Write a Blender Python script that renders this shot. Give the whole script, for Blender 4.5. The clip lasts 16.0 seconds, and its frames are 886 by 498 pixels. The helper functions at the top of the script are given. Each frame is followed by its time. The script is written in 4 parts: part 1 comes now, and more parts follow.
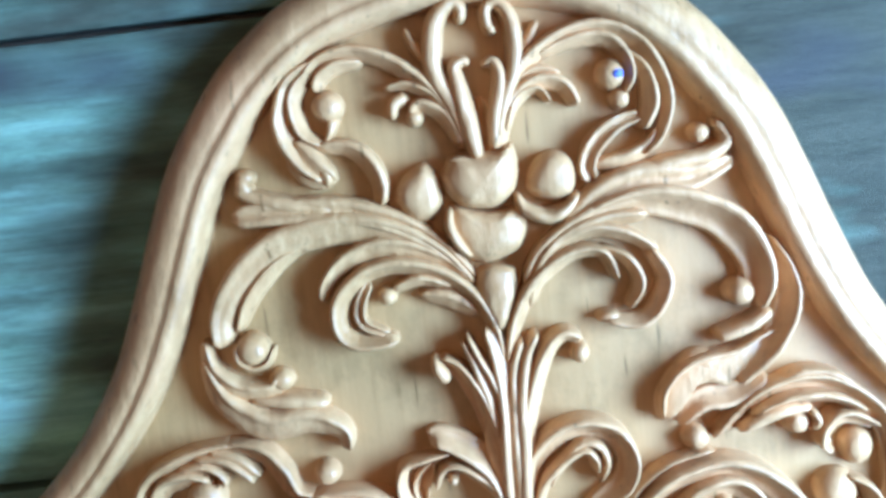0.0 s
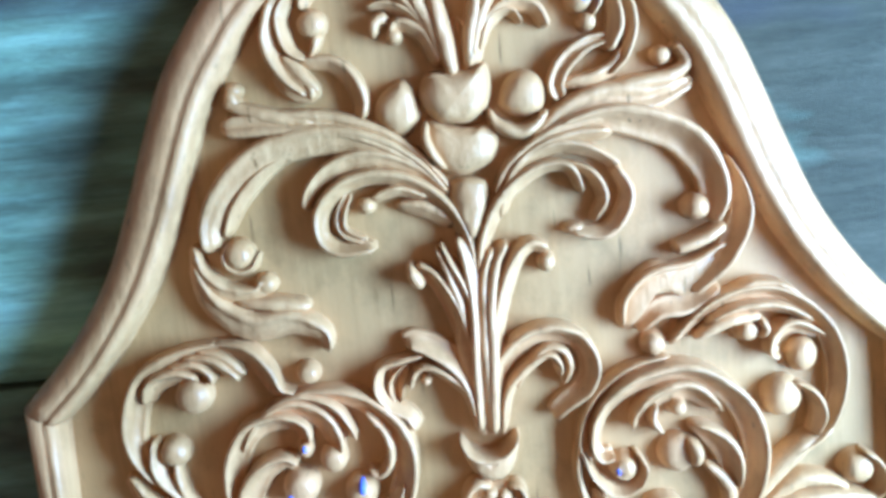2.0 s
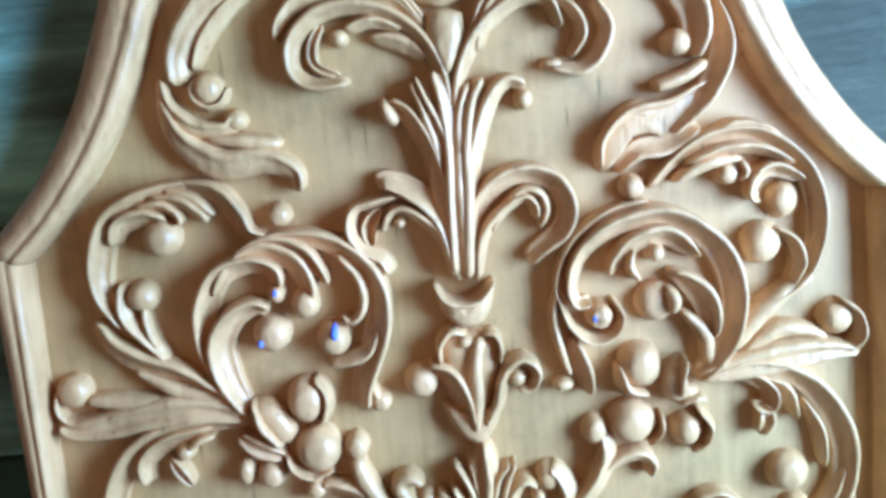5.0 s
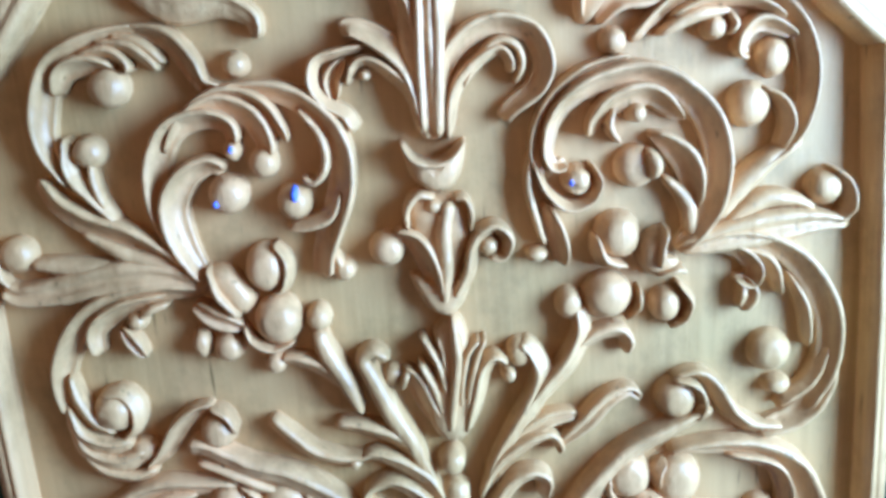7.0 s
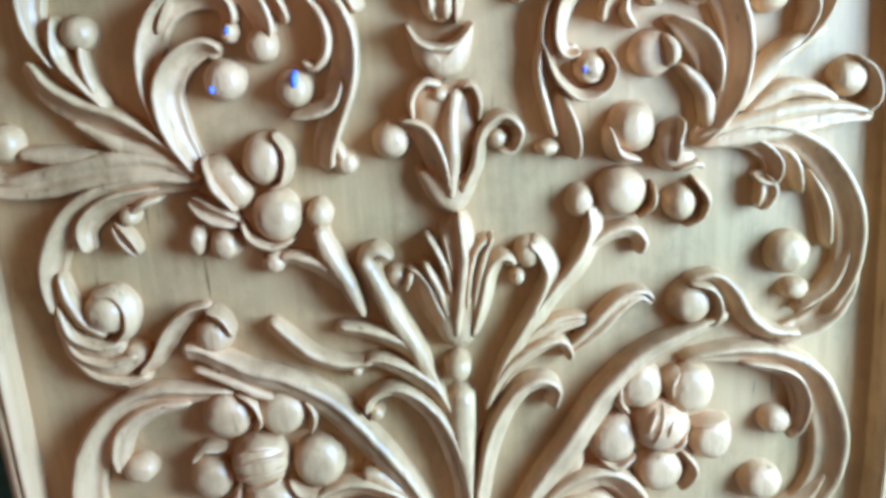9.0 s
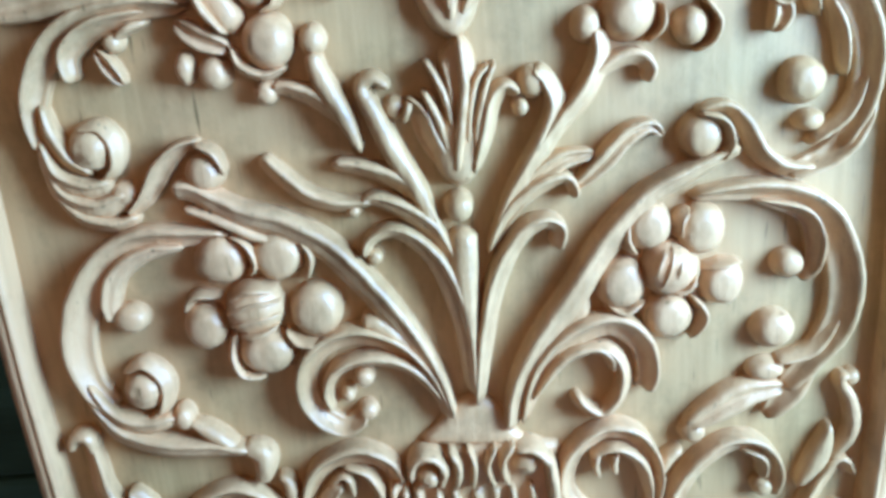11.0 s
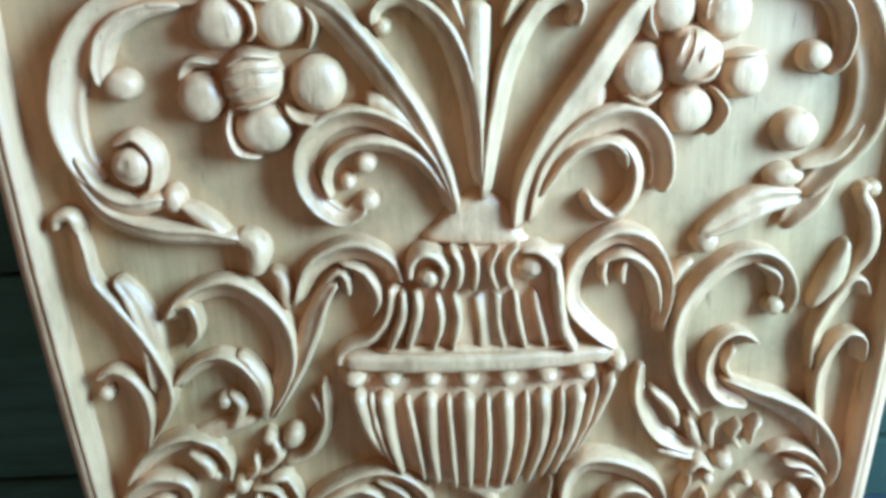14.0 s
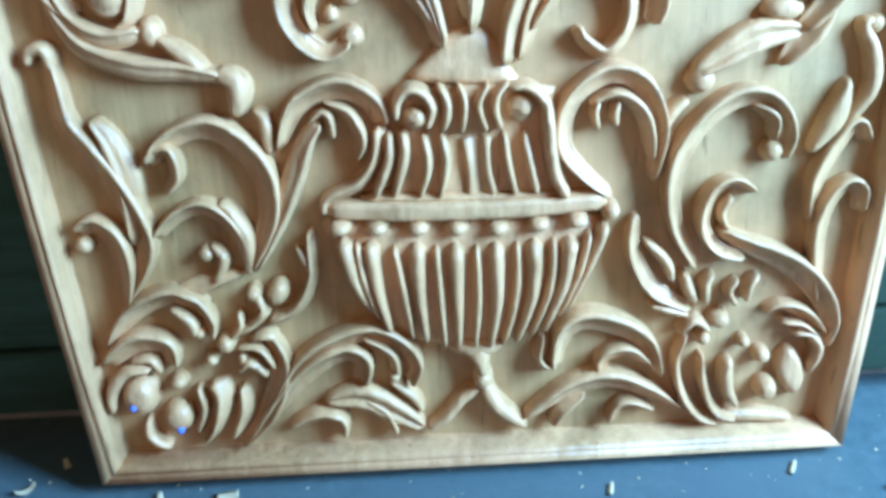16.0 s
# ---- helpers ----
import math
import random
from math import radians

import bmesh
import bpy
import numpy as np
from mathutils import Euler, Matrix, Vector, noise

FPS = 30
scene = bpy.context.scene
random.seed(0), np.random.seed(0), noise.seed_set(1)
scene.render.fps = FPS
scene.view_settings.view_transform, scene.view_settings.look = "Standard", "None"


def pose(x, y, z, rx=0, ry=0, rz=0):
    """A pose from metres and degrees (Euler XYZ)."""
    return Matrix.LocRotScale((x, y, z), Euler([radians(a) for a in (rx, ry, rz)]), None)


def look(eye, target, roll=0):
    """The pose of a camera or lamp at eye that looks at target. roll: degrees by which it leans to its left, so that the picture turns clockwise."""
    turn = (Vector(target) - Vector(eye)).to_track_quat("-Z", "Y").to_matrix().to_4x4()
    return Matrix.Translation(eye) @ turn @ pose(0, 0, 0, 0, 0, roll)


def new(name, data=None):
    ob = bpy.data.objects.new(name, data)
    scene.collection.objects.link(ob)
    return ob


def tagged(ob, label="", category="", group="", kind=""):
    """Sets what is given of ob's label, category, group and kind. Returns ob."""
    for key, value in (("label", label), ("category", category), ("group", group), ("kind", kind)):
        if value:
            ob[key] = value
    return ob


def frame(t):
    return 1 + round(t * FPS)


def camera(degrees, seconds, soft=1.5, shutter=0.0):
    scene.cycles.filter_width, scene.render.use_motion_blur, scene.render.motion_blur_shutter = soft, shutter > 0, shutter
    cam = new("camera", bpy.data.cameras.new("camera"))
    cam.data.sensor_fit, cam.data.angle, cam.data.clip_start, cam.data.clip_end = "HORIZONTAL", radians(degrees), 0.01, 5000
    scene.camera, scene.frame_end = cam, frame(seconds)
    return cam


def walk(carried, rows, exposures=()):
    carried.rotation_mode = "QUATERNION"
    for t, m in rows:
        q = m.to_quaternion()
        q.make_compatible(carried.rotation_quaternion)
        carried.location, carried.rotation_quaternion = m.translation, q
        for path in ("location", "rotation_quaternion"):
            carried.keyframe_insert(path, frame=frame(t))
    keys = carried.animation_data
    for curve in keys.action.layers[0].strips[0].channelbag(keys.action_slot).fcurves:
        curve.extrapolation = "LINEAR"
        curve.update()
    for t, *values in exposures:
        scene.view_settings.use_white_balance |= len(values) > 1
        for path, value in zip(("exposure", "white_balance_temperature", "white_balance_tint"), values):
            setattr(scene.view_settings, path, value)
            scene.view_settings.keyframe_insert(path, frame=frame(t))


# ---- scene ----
LENS = 52.0
cam = camera(LENS, 16.0, soft=3.7)
# the panel leans back against the plank wall; the path is given in the panel's own upright frame
LAY = pose(0, 0, 0, -2.8, 0, 0)
PATH = [
    (0, (-0.009, -0.413, 0.718), (-0.049, 1.56, 0.393), -6.7),
    (0.5, (-0.009, -0.419, 0.722), (-0.015, 1.539, 0.316), -6.8),
    (1, (-0.005, -0.429, 0.706), (-0.008, 1.531, 0.307), -6.0),
    (1.5, (-0.002, -0.437, 0.698), (-0.011, 1.527, 0.317), -5.8),
    (2, (-0.006, -0.445, 0.692), (-0.024, 1.519, 0.312), -5.7),
    (2.5, (-0.012, -0.451, 0.682), (-0.029, 1.512, 0.3), -5.2),
    (3, (-0.014, -0.452, 0.67), (-0.025, 1.511, 0.288), -5.1),
    (5.5, (-0.004, -0.446, 0.616), (0.007, 1.497, 0.142), -5.0),
    (6, (-0.003, -0.443, 0.604), (0.013, 1.494, 0.105), -4.7),
    (6.5, (-0.001, -0.44, 0.588), (0.01, 1.494, 0.078), -4.6),
    (7, (0.0, -0.433, 0.577), (0.023, 1.49, 0.026), -4.3),
    (7.5, (0.0, -0.432, 0.568), (0.021, 1.485, -0.003), -4.2),
    (8, (-0.002, -0.426, 0.553), (0.017, 1.492, -0.011), -4.0),
    (10.5, (-0.013, -0.428, 0.487), (0.032, 1.467, -0.151), -4.2),
    (11, (-0.013, -0.428, 0.465), (0.012, 1.462, -0.189), -4.6),
    (11.5, (-0.014, -0.43, 0.459), (-0.01, 1.452, -0.218), -4.5),
    (12, (-0.018, -0.426, 0.443), (-0.022, 1.451, -0.247), -4.4),
    (12.5, (-0.022, -0.431, 0.429), (0.012, 1.446, -0.26), -3.5),
    (13, (-0.019, -0.433, 0.412), (0.007, 1.444, -0.277), -2.9),
    (13.5, (-0.023, -0.435, 0.39), (0.011, 1.439, -0.308), -2.5),
    (14, (-0.025, -0.438, 0.37), (0.012, 1.432, -0.338), -2.2),
    (14.5, (-0.024, -0.447, 0.335), (0.022, 1.441, -0.323), -2.4),
    (15, (-0.017, -0.445, 0.326), (0.026, 1.428, -0.372), -2.9),
    (15.5, (-0.019, -0.446, 0.314), (0.021, 1.415, -0.417), -2.6),
    (16, (-0.022, -0.449, 0.3), (0.014, 1.405, -0.449), -2.4),
]
walk(cam, [(t, LAY @ look(eye, target, roll)) for t, eye, target, roll in PATH],
     exposures=[(0.0, 0.05, 6650, 33), (3.0, -0.02, 6650, 33), (7.0, -0.16, 6450, 32), (12.0, -0.05, 6250, 28), (16.0, 0.17, 6000, 22)])

# ---- light: an open window beside the panel and an added warm fill behind the camera ----
world = bpy.data.worlds.new("sky")
scene.world = world
world.use_nodes = True
sky = world.node_tree.nodes.new("ShaderNodeTexSky")
sky.sky_type, sky.sun_disc = "NISHITA", False
sky.sun_elevation, sky.sun_rotation = radians(38), radians(100)
back = world.node_tree.nodes["Background"]
back.inputs["Strength"].default_value = 0.09
world.node_tree.links.new(sky.outputs[0], back.inputs["Color"])


def area(name, m, sx, sy, watts, colour):
    data = bpy.data.lights.new(name, "AREA")
    data.shape, data.size, data.size_y, data.energy, data.color = "RECTANGLE", sx, sy, watts, colour
    lamp = new(name, data)
    lamp.matrix_world = m
    return lamp


WIN = (0.73, -0.43, 0.58)
area("window_daylight", look(WIN, (0.0, 0.0, 0.38)), 0.34, 0.56, 53.0, (0.25, 0.60, 1.0))
# unseen fill lamp, added to lift and warm the shadows from the front
area("front_fill", look((-0.05, -2.35, 1.25), (0.0, 0.0, 0.45)), 0.9, 1.7, 10.0, (1.0, 0.70, 0.40))

# ---- materials ----


def material(name, rough=0.6, spec=0.4):
    m = bpy.data.materials.new(name)
    m.use_nodes = True
    n, l = m.node_tree.nodes, m.node_tree.links
    b = n["Principled BSDF"]
    b.inputs["Roughness"].default_value = rough
    b.inputs["Specular IOR Level"].default_value = spec
    return m, n, l, b


def mixed(n, l, fac, a, b, blend="MIX"):
    mix = n.new("ShaderNodeMix")
    mix.data_type, mix.blend_type = "RGBA", blend
    for socket, value in ((0, fac), (6, a), (7, b)):
        if isinstance(value, bpy.types.NodeSocket):
            l.new(value, mix.inputs[socket])
        else:
            mix.inputs[socket].default_value = value if socket == 0 else (*value, 1)
    return mix.outputs[2]


def noisy(n, l, size, stretch=(1, 1, 1), detail=5, rough=0.6, low=0.35, high=0.65):
    tc = n.new("ShaderNodeTexCoord")
    mp = n.new("ShaderNodeMapping")
    mp.inputs["Scale"].default_value = stretch
    tx = n.new("ShaderNodeTexNoise")
    tx.inputs["Scale"].default_value, tx.inputs["Detail"].default_value, tx.inputs["Roughness"].default_value = size, detail, rough
    rp = n.new("ShaderNodeMapRange")
    rp.inputs[1].default_value, rp.inputs[2].default_value = low, high
    l.new(tc.outputs["Object"], mp.inputs[0])
    l.new(mp.outputs[0], tx.inputs["Vector"])
    l.new(tx.outputs[0], rp.inputs[0])
    return rp.outputs[0]


def bumped(n, l, b, height, strength, distance):
    bp = n.new("ShaderNodeBump")
    bp.inputs["Strength"].default_value, bp.inputs["Distance"].default_value = strength, distance
    l.new(height, bp.inputs["Height"])
    l.new(bp.outputs[0], b.inputs["Normal"])


def make_wood(name, dark, light, gloss, relief):
    """Freshly cut, unvarnished carving wood: upright grain, faint pink stains, chisel ripple."""
    m, n, l, b = material(name, gloss, 0.5)
    grain = noisy(n, l, 60, (3.0, 3.0, 0.12), 6, 0.65, 0.3, 0.7)
    stain = noisy(n, l, 7, (1.0, 1.0, 0.6), 3, 0.5, 0.35, 0.7)
    col = mixed(n, l, grain, dark, light)
    col = mixed(n, l, stain, col, tuple(c * k for c, k in zip(light, (1.08, 0.93, 0.98))))
    flecks = noisy(n, l, 120, (2.6, 2.6, 0.22), 2, 0.5, 0.66, 0.76)
    col = mixed(n, l, flecks, col, tuple(c * 0.5 for c in dark))
    dirt = noisy(n, l, 24, (1, 1, 0.8), 5, 0.7, 0.48, 0.8)
    col = mixed(n, l, dirt, col, tuple(c * 0.62 for c in dark))
    info = n.new("ShaderNodeObjectInfo")
    tone = n.new("ShaderNodeMapRange")
    tone.inputs[3].default_value, tone.inputs[4].default_value = 0.0, 0.22
    l.new(info.outputs["Random"], tone.inputs[0])
    col = mixed(n, l, tone.outputs[0], col, dark)
    l.new(col, b.inputs["Base Color"])
    ripple = noisy(n, l, 150, (1, 1, 0.6), 4, 0.6, 0.2, 0.8)
    bumped(n, l, b, mixed(n, l, 0.35, ripple, grain), relief, 0.0016)
    return m


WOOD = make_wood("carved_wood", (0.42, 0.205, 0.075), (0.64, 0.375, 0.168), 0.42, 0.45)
# same wood, darkened: the shade of the sunk ground is put into its colour
GROUND_WOOD = make_wood("shaded_flat_wood", (0.31, 0.17, 0.056), (0.49, 0.29, 0.115), 0.55, 0.16)


def make_plank_wood(name, shadow_mix):
    """Weathered planks; the argument sets how far shade is painted into their colour."""
    m, n, l, b = material(name, 0.8, 0.25)
    grain = noisy(n, l, 45, (0.4, 1.5, 2.0), 9, 0.8, 0.25, 0.75)
    blot = noisy(n, l, 6, (0.6, 1, 1.6), 4, 0.6, 0.35, 0.7)
    knots = noisy(n, l, 11, (0.5, 1, 1.4), 2, 0.4, 0.64, 0.74)
    fine = noisy(n, l, 22, (0.5, 1, 1.5), 5, 0.65, 0.42, 0.72)
    info = n.new("ShaderNodeObjectInfo")
    # bare grey wood; a brighter blue-green westward stands in for the cool light there
    col = mixed(n, l, grain, (0.024, 0.030, 0.018), (0.105, 0.11, 0.078))
    tc = n.new("ShaderNodeTexCoord")
    sep = n.new("ShaderNodeSeparateXYZ")
    l.new(tc.outputs["Object"], sep.inputs[0])
    patchy = n.new("ShaderNodeMath")
    patchy.operation = "MULTIPLY_ADD"
    patchy.inputs[1].default_value = 0.55
    l.new(blot, patchy.inputs[0])
    l.new(sep.outputs[0], patchy.inputs[2])
    keep = n.new("ShaderNodeMapRange")
    keep.inputs[1].default_value, keep.inputs[2].default_value = 0.26, -0.14
    l.new(patchy.outputs[0], keep.inputs[0])
    west_tint = mixed(n, l, grain, (0.17, 0.45, 0.30), (0.42, 0.86, 0.64))
    west_tint = mixed(n, l, fine, west_tint, (0.38, 0.86, 0.74))
    bare = noisy(n, l, 14, (0.45, 1, 2.2), 6, 0.7, 0.46, 0.63)
    west_tint = mixed(n, l, bare, west_tint, (0.15, 0.31, 0.23))
    col = mixed(n, l, keep.outputs[0], col, west_tint)
    streak = noisy(n, l, 26, (0.12, 1, 3.2), 7, 0.7, 0.40, 0.66)
    dim = n.new("ShaderNodeMath")
    dim.operation = "MULTIPLY"
    dim.inputs[1].default_value = 0.5
    l.new(streak, dim.inputs[0])
    col = mixed(n, l, dim.outputs[0], col, (0.030, 0.034, 0.024))
    col = mixed(n, l, knots, col, (0.06, 0.065, 0.07))
    shade = n.new("ShaderNodeMapRange")
    shade.inputs[3].default_value, shade.inputs[4].default_value = 0.0, 0.18
    l.new(info.outputs["Random"], shade.inputs[0])
    col = mixed(n, l, shade.outputs[0], col, (0.085, 0.09, 0.075))
    col = mixed(n, l, shadow_mix, col, (0.020, 0.040, 0.020))
    l.new(col, b.inputs["Base Color"])
    bumped(n, l, b, grain, 0.6, 0.002)
    return m


PLANK = make_plank_wood("weathered_plank", 0.0)
# low planks: the shadow beside the leaning panel is mixed into the colour
SHADED_PLANK = make_plank_wood("shaded_plank", 0.88)


def make_floor():
    m, n, l, b = material("worn_painted_concrete", 0.75, 0.3)
    fine = noisy(n, l, 90, (1, 1, 1), 6, 0.7, 0.3, 0.7)
    blot = noisy(n, l, 9, (1, 1, 1), 4, 0.6, 0.35, 0.65)
    col = mixed(n, l, fine, (0.05, 0.082, 0.08), (0.105, 0.142, 0.136))
    col = mixed(n, l, blot, col, (0.075, 0.11, 0.11))
    l.new(col, b.inputs["Base Color"])
    bumped(n, l, b, fine, 0.4, 0.001)
    return m


FLOOR = make_floor()


def make_plain(name, colour, rough=0.85):
    m, n, l, b = material(name, rough, 0.3)
    v = noisy(n, l, 5, (1, 1, 1), 5, 0.6)
    l.new(mixed(n, l, v, tuple(c * 0.85 for c in colour), colour), b.inputs["Base Color"])
    return m


PLASTER = make_plain("limewashed_plaster", (0.24, 0.23, 0.20))
CEIL = make_plain("dull_roof_boards", (0.22, 0.19, 0.15))
MARK = make_plain("matt_blue", (0.10, 0.20, 0.80), 0.6)
CHIP = make_plain("fresh_wood_chip", (0.62, 0.48, 0.28))

# ---- helpers for meshes ----


def as_object(name, bm, mat, parent=None, smooth=True, label=""):
    bmesh.ops.recalc_face_normals(bm, faces=bm.faces)
    me = bpy.data.meshes.new(name)
    bm.to_mesh(me)
    bm.free()
    me.materials.append(mat)
    if smooth:
        me.shade_smooth()
    ob = new(name, me)
    ob.parent = parent
    if label:
        ob["label"] = label
    return ob


part = as_object


def box(bm, x0, x1, y0, y1, z0, z1, bevel=0.0):
    m = Matrix.LocRotScale(((x0 + x1) / 2, (y0 + y1) / 2, (z0 + z1) / 2), None, (x1 - x0, y1 - y0, z1 - z0))
    made = bmesh.ops.create_cube(bm, size=1, matrix=m)
    if bevel:
        edges = {e for v in made["verts"] for e in v.link_edges}
        bmesh.ops.bevel(bm, geom=list(edges), offset=bevel, segments=2, profile=0.7, affect="EDGES")


def spline(points, n):
    """A smooth run of n + 1 points through the given ones."""
    p = [np.array(q, float) for q in points]
    p = [2 * p[0] - p[1], *p, 2 * p[-1] - p[-2]]
    spans = len(p) - 3
    out = []
    for i in range(n + 1):
        u = i / n * spans
        k = min(int(u), spans - 1)
        f = u - k
        a, b, c, d = p[k:k + 4]
        out.append(0.5 * (2 * b + (c - a) * f + (2 * a - 5 * b + 4 * c - d) * f ** 2 + (3 * b - a - 3 * c + d) * f ** 3))
    return out


def grid_mesh(bm, rows, close_ends=True):
    """Skin rows of points with quads; the ends are closed by fans."""
    vs = [[bm.verts.new(p) for p in row] for row in rows]
    for a, b in zip(vs, vs[1:]):
        for i in range(len(a) - 1):
            bm.faces.new((a[i], a[i + 1], b[i + 1], b[i]))
    if close_ends:
        bm.faces.new(vs[0])
        bm.faces.new(vs[-1][::-1])
    return vs


# ---- the room ----
FLOOR_Z = -0.020
WALL_Y = 0.0485
bm = bmesh.new()
box(bm, -1.7, 1.0, -2.6, 0.2, FLOOR_Z - 0.1, FLOOR_Z)
tagged(as_object("floor", bm, FLOOR, smooth=False), "dull blue-grey worn concrete workshop floor", "floor", kind="structure")
bm = bmesh.new()
box(bm, -1.7, 1.0, -2.6, 0.2, 2.3, 2.4)
tagged(as_object("ceiling", bm, CEIL, smooth=False), "dark boarded workshop ceiling", "ceiling", kind="structure")
bm = bmesh.new()
box(bm, -1.8, -1.7, -2.6, 0.2, FLOOR_Z, 2.3)
tagged(as_object("wall_west", bm, PLASTER, smooth=False), "plain limewashed workshop wall", "wall", kind="structure")
bm = bmesh.new()
for y0, y1, z0, z1 in ((-2.6, -0.94, FLOOR_Z, 2.3), (-0.22, 0.2, FLOOR_Z, 2.3), (-0.94, -0.22, FLOOR_Z, 0.20), (-0.94, -0.22, 1.00, 2.3)):
    box(bm, 0.75, 1.0, y0, y1, z0, z1)
tagged(as_object("wall_east", bm, PLASTER, smooth=False), "limewashed workshop wall with an open window", "wall", kind="structure")
bm = bmesh.new()
for x0, x1, z0, z1 in ((-1.7, -0.55, FLOOR_Z, 2.3), (0.45, 1.0, FLOOR_Z, 2.3), (-0.55, 0.45, 2.1, 2.3)):
    box(bm, x0, x1, -2.7, -2.6, z0, z1)
tagged(as_object("wall_south", bm, PLASTER, smooth=False), "limewashed workshop wall with an open doorway", "wall", kind="structure")

# the plank wall that the panel leans on
bm = bmesh.new()
box(bm, -1.7, 0.75, WALL_Y + 0.024, 0.2, FLOOR_Z, 2.3)
wall = tagged(as_object("wall_north", bm, CEIL, smooth=False), "wall of wide weathered blue-grey horizontal planks", "wall", kind="structure")
JOINTS = [0.0, 0.046, 0.184, 0.420, 0.549, 0.764, 0.955, 1.17, 1.36, 1.58, 1.80, 2.02, 2.30]
for k, (z0, z1) in enumerate(zip(JOINTS, JOINTS[1:])):
    bm = bmesh.new()
    push = random.uniform(0, 0.004)
    box(bm, -1.7, 0.75, WALL_Y - push, WALL_Y + 0.022, z0 + 0.0016, z1 - 0.0016, 0.0025)
    bmesh.ops.rotate(bm, cent=(0, 0, (z0 + z1) / 2), matrix=Matrix.Rotation(random.uniform(-0.002, 0.002), 3, "Y"), verts=bm.verts)
    as_object("plank", bm, SHADED_PLANK if z1 < 0.5 else PLANK, wall, False)

# ---- the carved panel ----
panel = tagged(new("carved_panel"), "pale unvarnished wooden panel carved with a flower vase, leaning upright", "carved panel")
panel.matrix_world = LAY
MM = 0.001
# half of the outline, from the foot to the crown
FOOT, HIP, SHOULDER = (216, -15), (231, 230), (230, 546)
OGEE = [(230, 546), (202, 574), (178, 608), (163, 640), (150, 672), (137, 701), (121, 725), (102, 747), (73, 768), (38, 780), (0, 784)]


def outline():
    """Closed run of (x, z, piece) in millimetres, with the corners kept sharp."""
    side = [(*p, "side") for p in spline([FOOT, HIP, (232, 390), SHOULDER], 10)[1:]]
    arch = [(*p, "arch") for p in spline(OGEE, 36)[1:]]
    right = [(*FOOT, "bottom"), *side, *arch]
    left = [(-x, z, k) for x, z, k in right[::-1][1:]]
    return right + left


RING = [(float(x), float(z)) for x, z, _ in outline()]
KIND = [k for *_, k in outline()]


def inward(i):
    """The mitred way inwards at the ring's point i."""
    p, a, b = (np.array(RING[j % len(RING)]) for j in (i, i - 1, i + 1))
    u, v = (p - a) / np.linalg.norm(p - a), (b - p) / np.linalg.norm(b - p)
    n1, n2 = np.array((-u[1], u[0])), np.array((-v[1], v[0]))
    n = n1 + n2
    return n / (n @ n1)


bm = bmesh.new()
front = [bm.verts.new((x * MM, 0, z * MM)) for x, z in RING]
face = bm.faces.new(front)
made = bmesh.ops.extrude_face_region(bm, geom=[face])
bmesh.ops.translate(bm, verts=[g for g in made["geom"] if isinstance(g, bmesh.types.BMVert)], vec=(0, 0.008, 0))
bmesh.ops.triangulate(bm, faces=[f for f in bm.faces if len(f.verts) > 4])
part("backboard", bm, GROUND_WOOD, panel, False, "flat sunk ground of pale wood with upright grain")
PROFILE = [(-0.3, -4), (-0.3, 3), (1, 6.5), (3, 9.8), (6, 12.8), (9.5, 14.4), (13, 15.2), (15.4, 15.2), (16.8, 14.6), (18.4, 15.7), (20.6, 16.4), (23, 15), (25, 11.4), (26.8, 5.8), (27.8, -1)]


def moulding(first, last):
    bm = bmesh.new()
    rows = []
    for i in range(first, last + 1):
        p, n = np.array(RING[i % len(RING)]), inward(i)
        slim = float(np.interp(p[1], (-15, 60, 400, 546, 640), (0.66, 0.56, 0.58, 0.76, 1.0)))
        wob = 0.5 * noise.noise((p[0] * 0.02, p[1] * 0.02, 3.0))
        rows.append([((p[0] + n[0] * d * slim) * MM, -(h + (wob if h > 3 else 0)) * MM, (p[1] + n[1] * d * slim) * MM) for d, h in PROFILE])
    grid_mesh(bm, rows)
    return part("moulding", bm, WOOD, panel, True, "half-round carved border moulding")


moulding(0, 10)
moulding(10, 82)
moulding(82, 92)
moulding(92, 93)

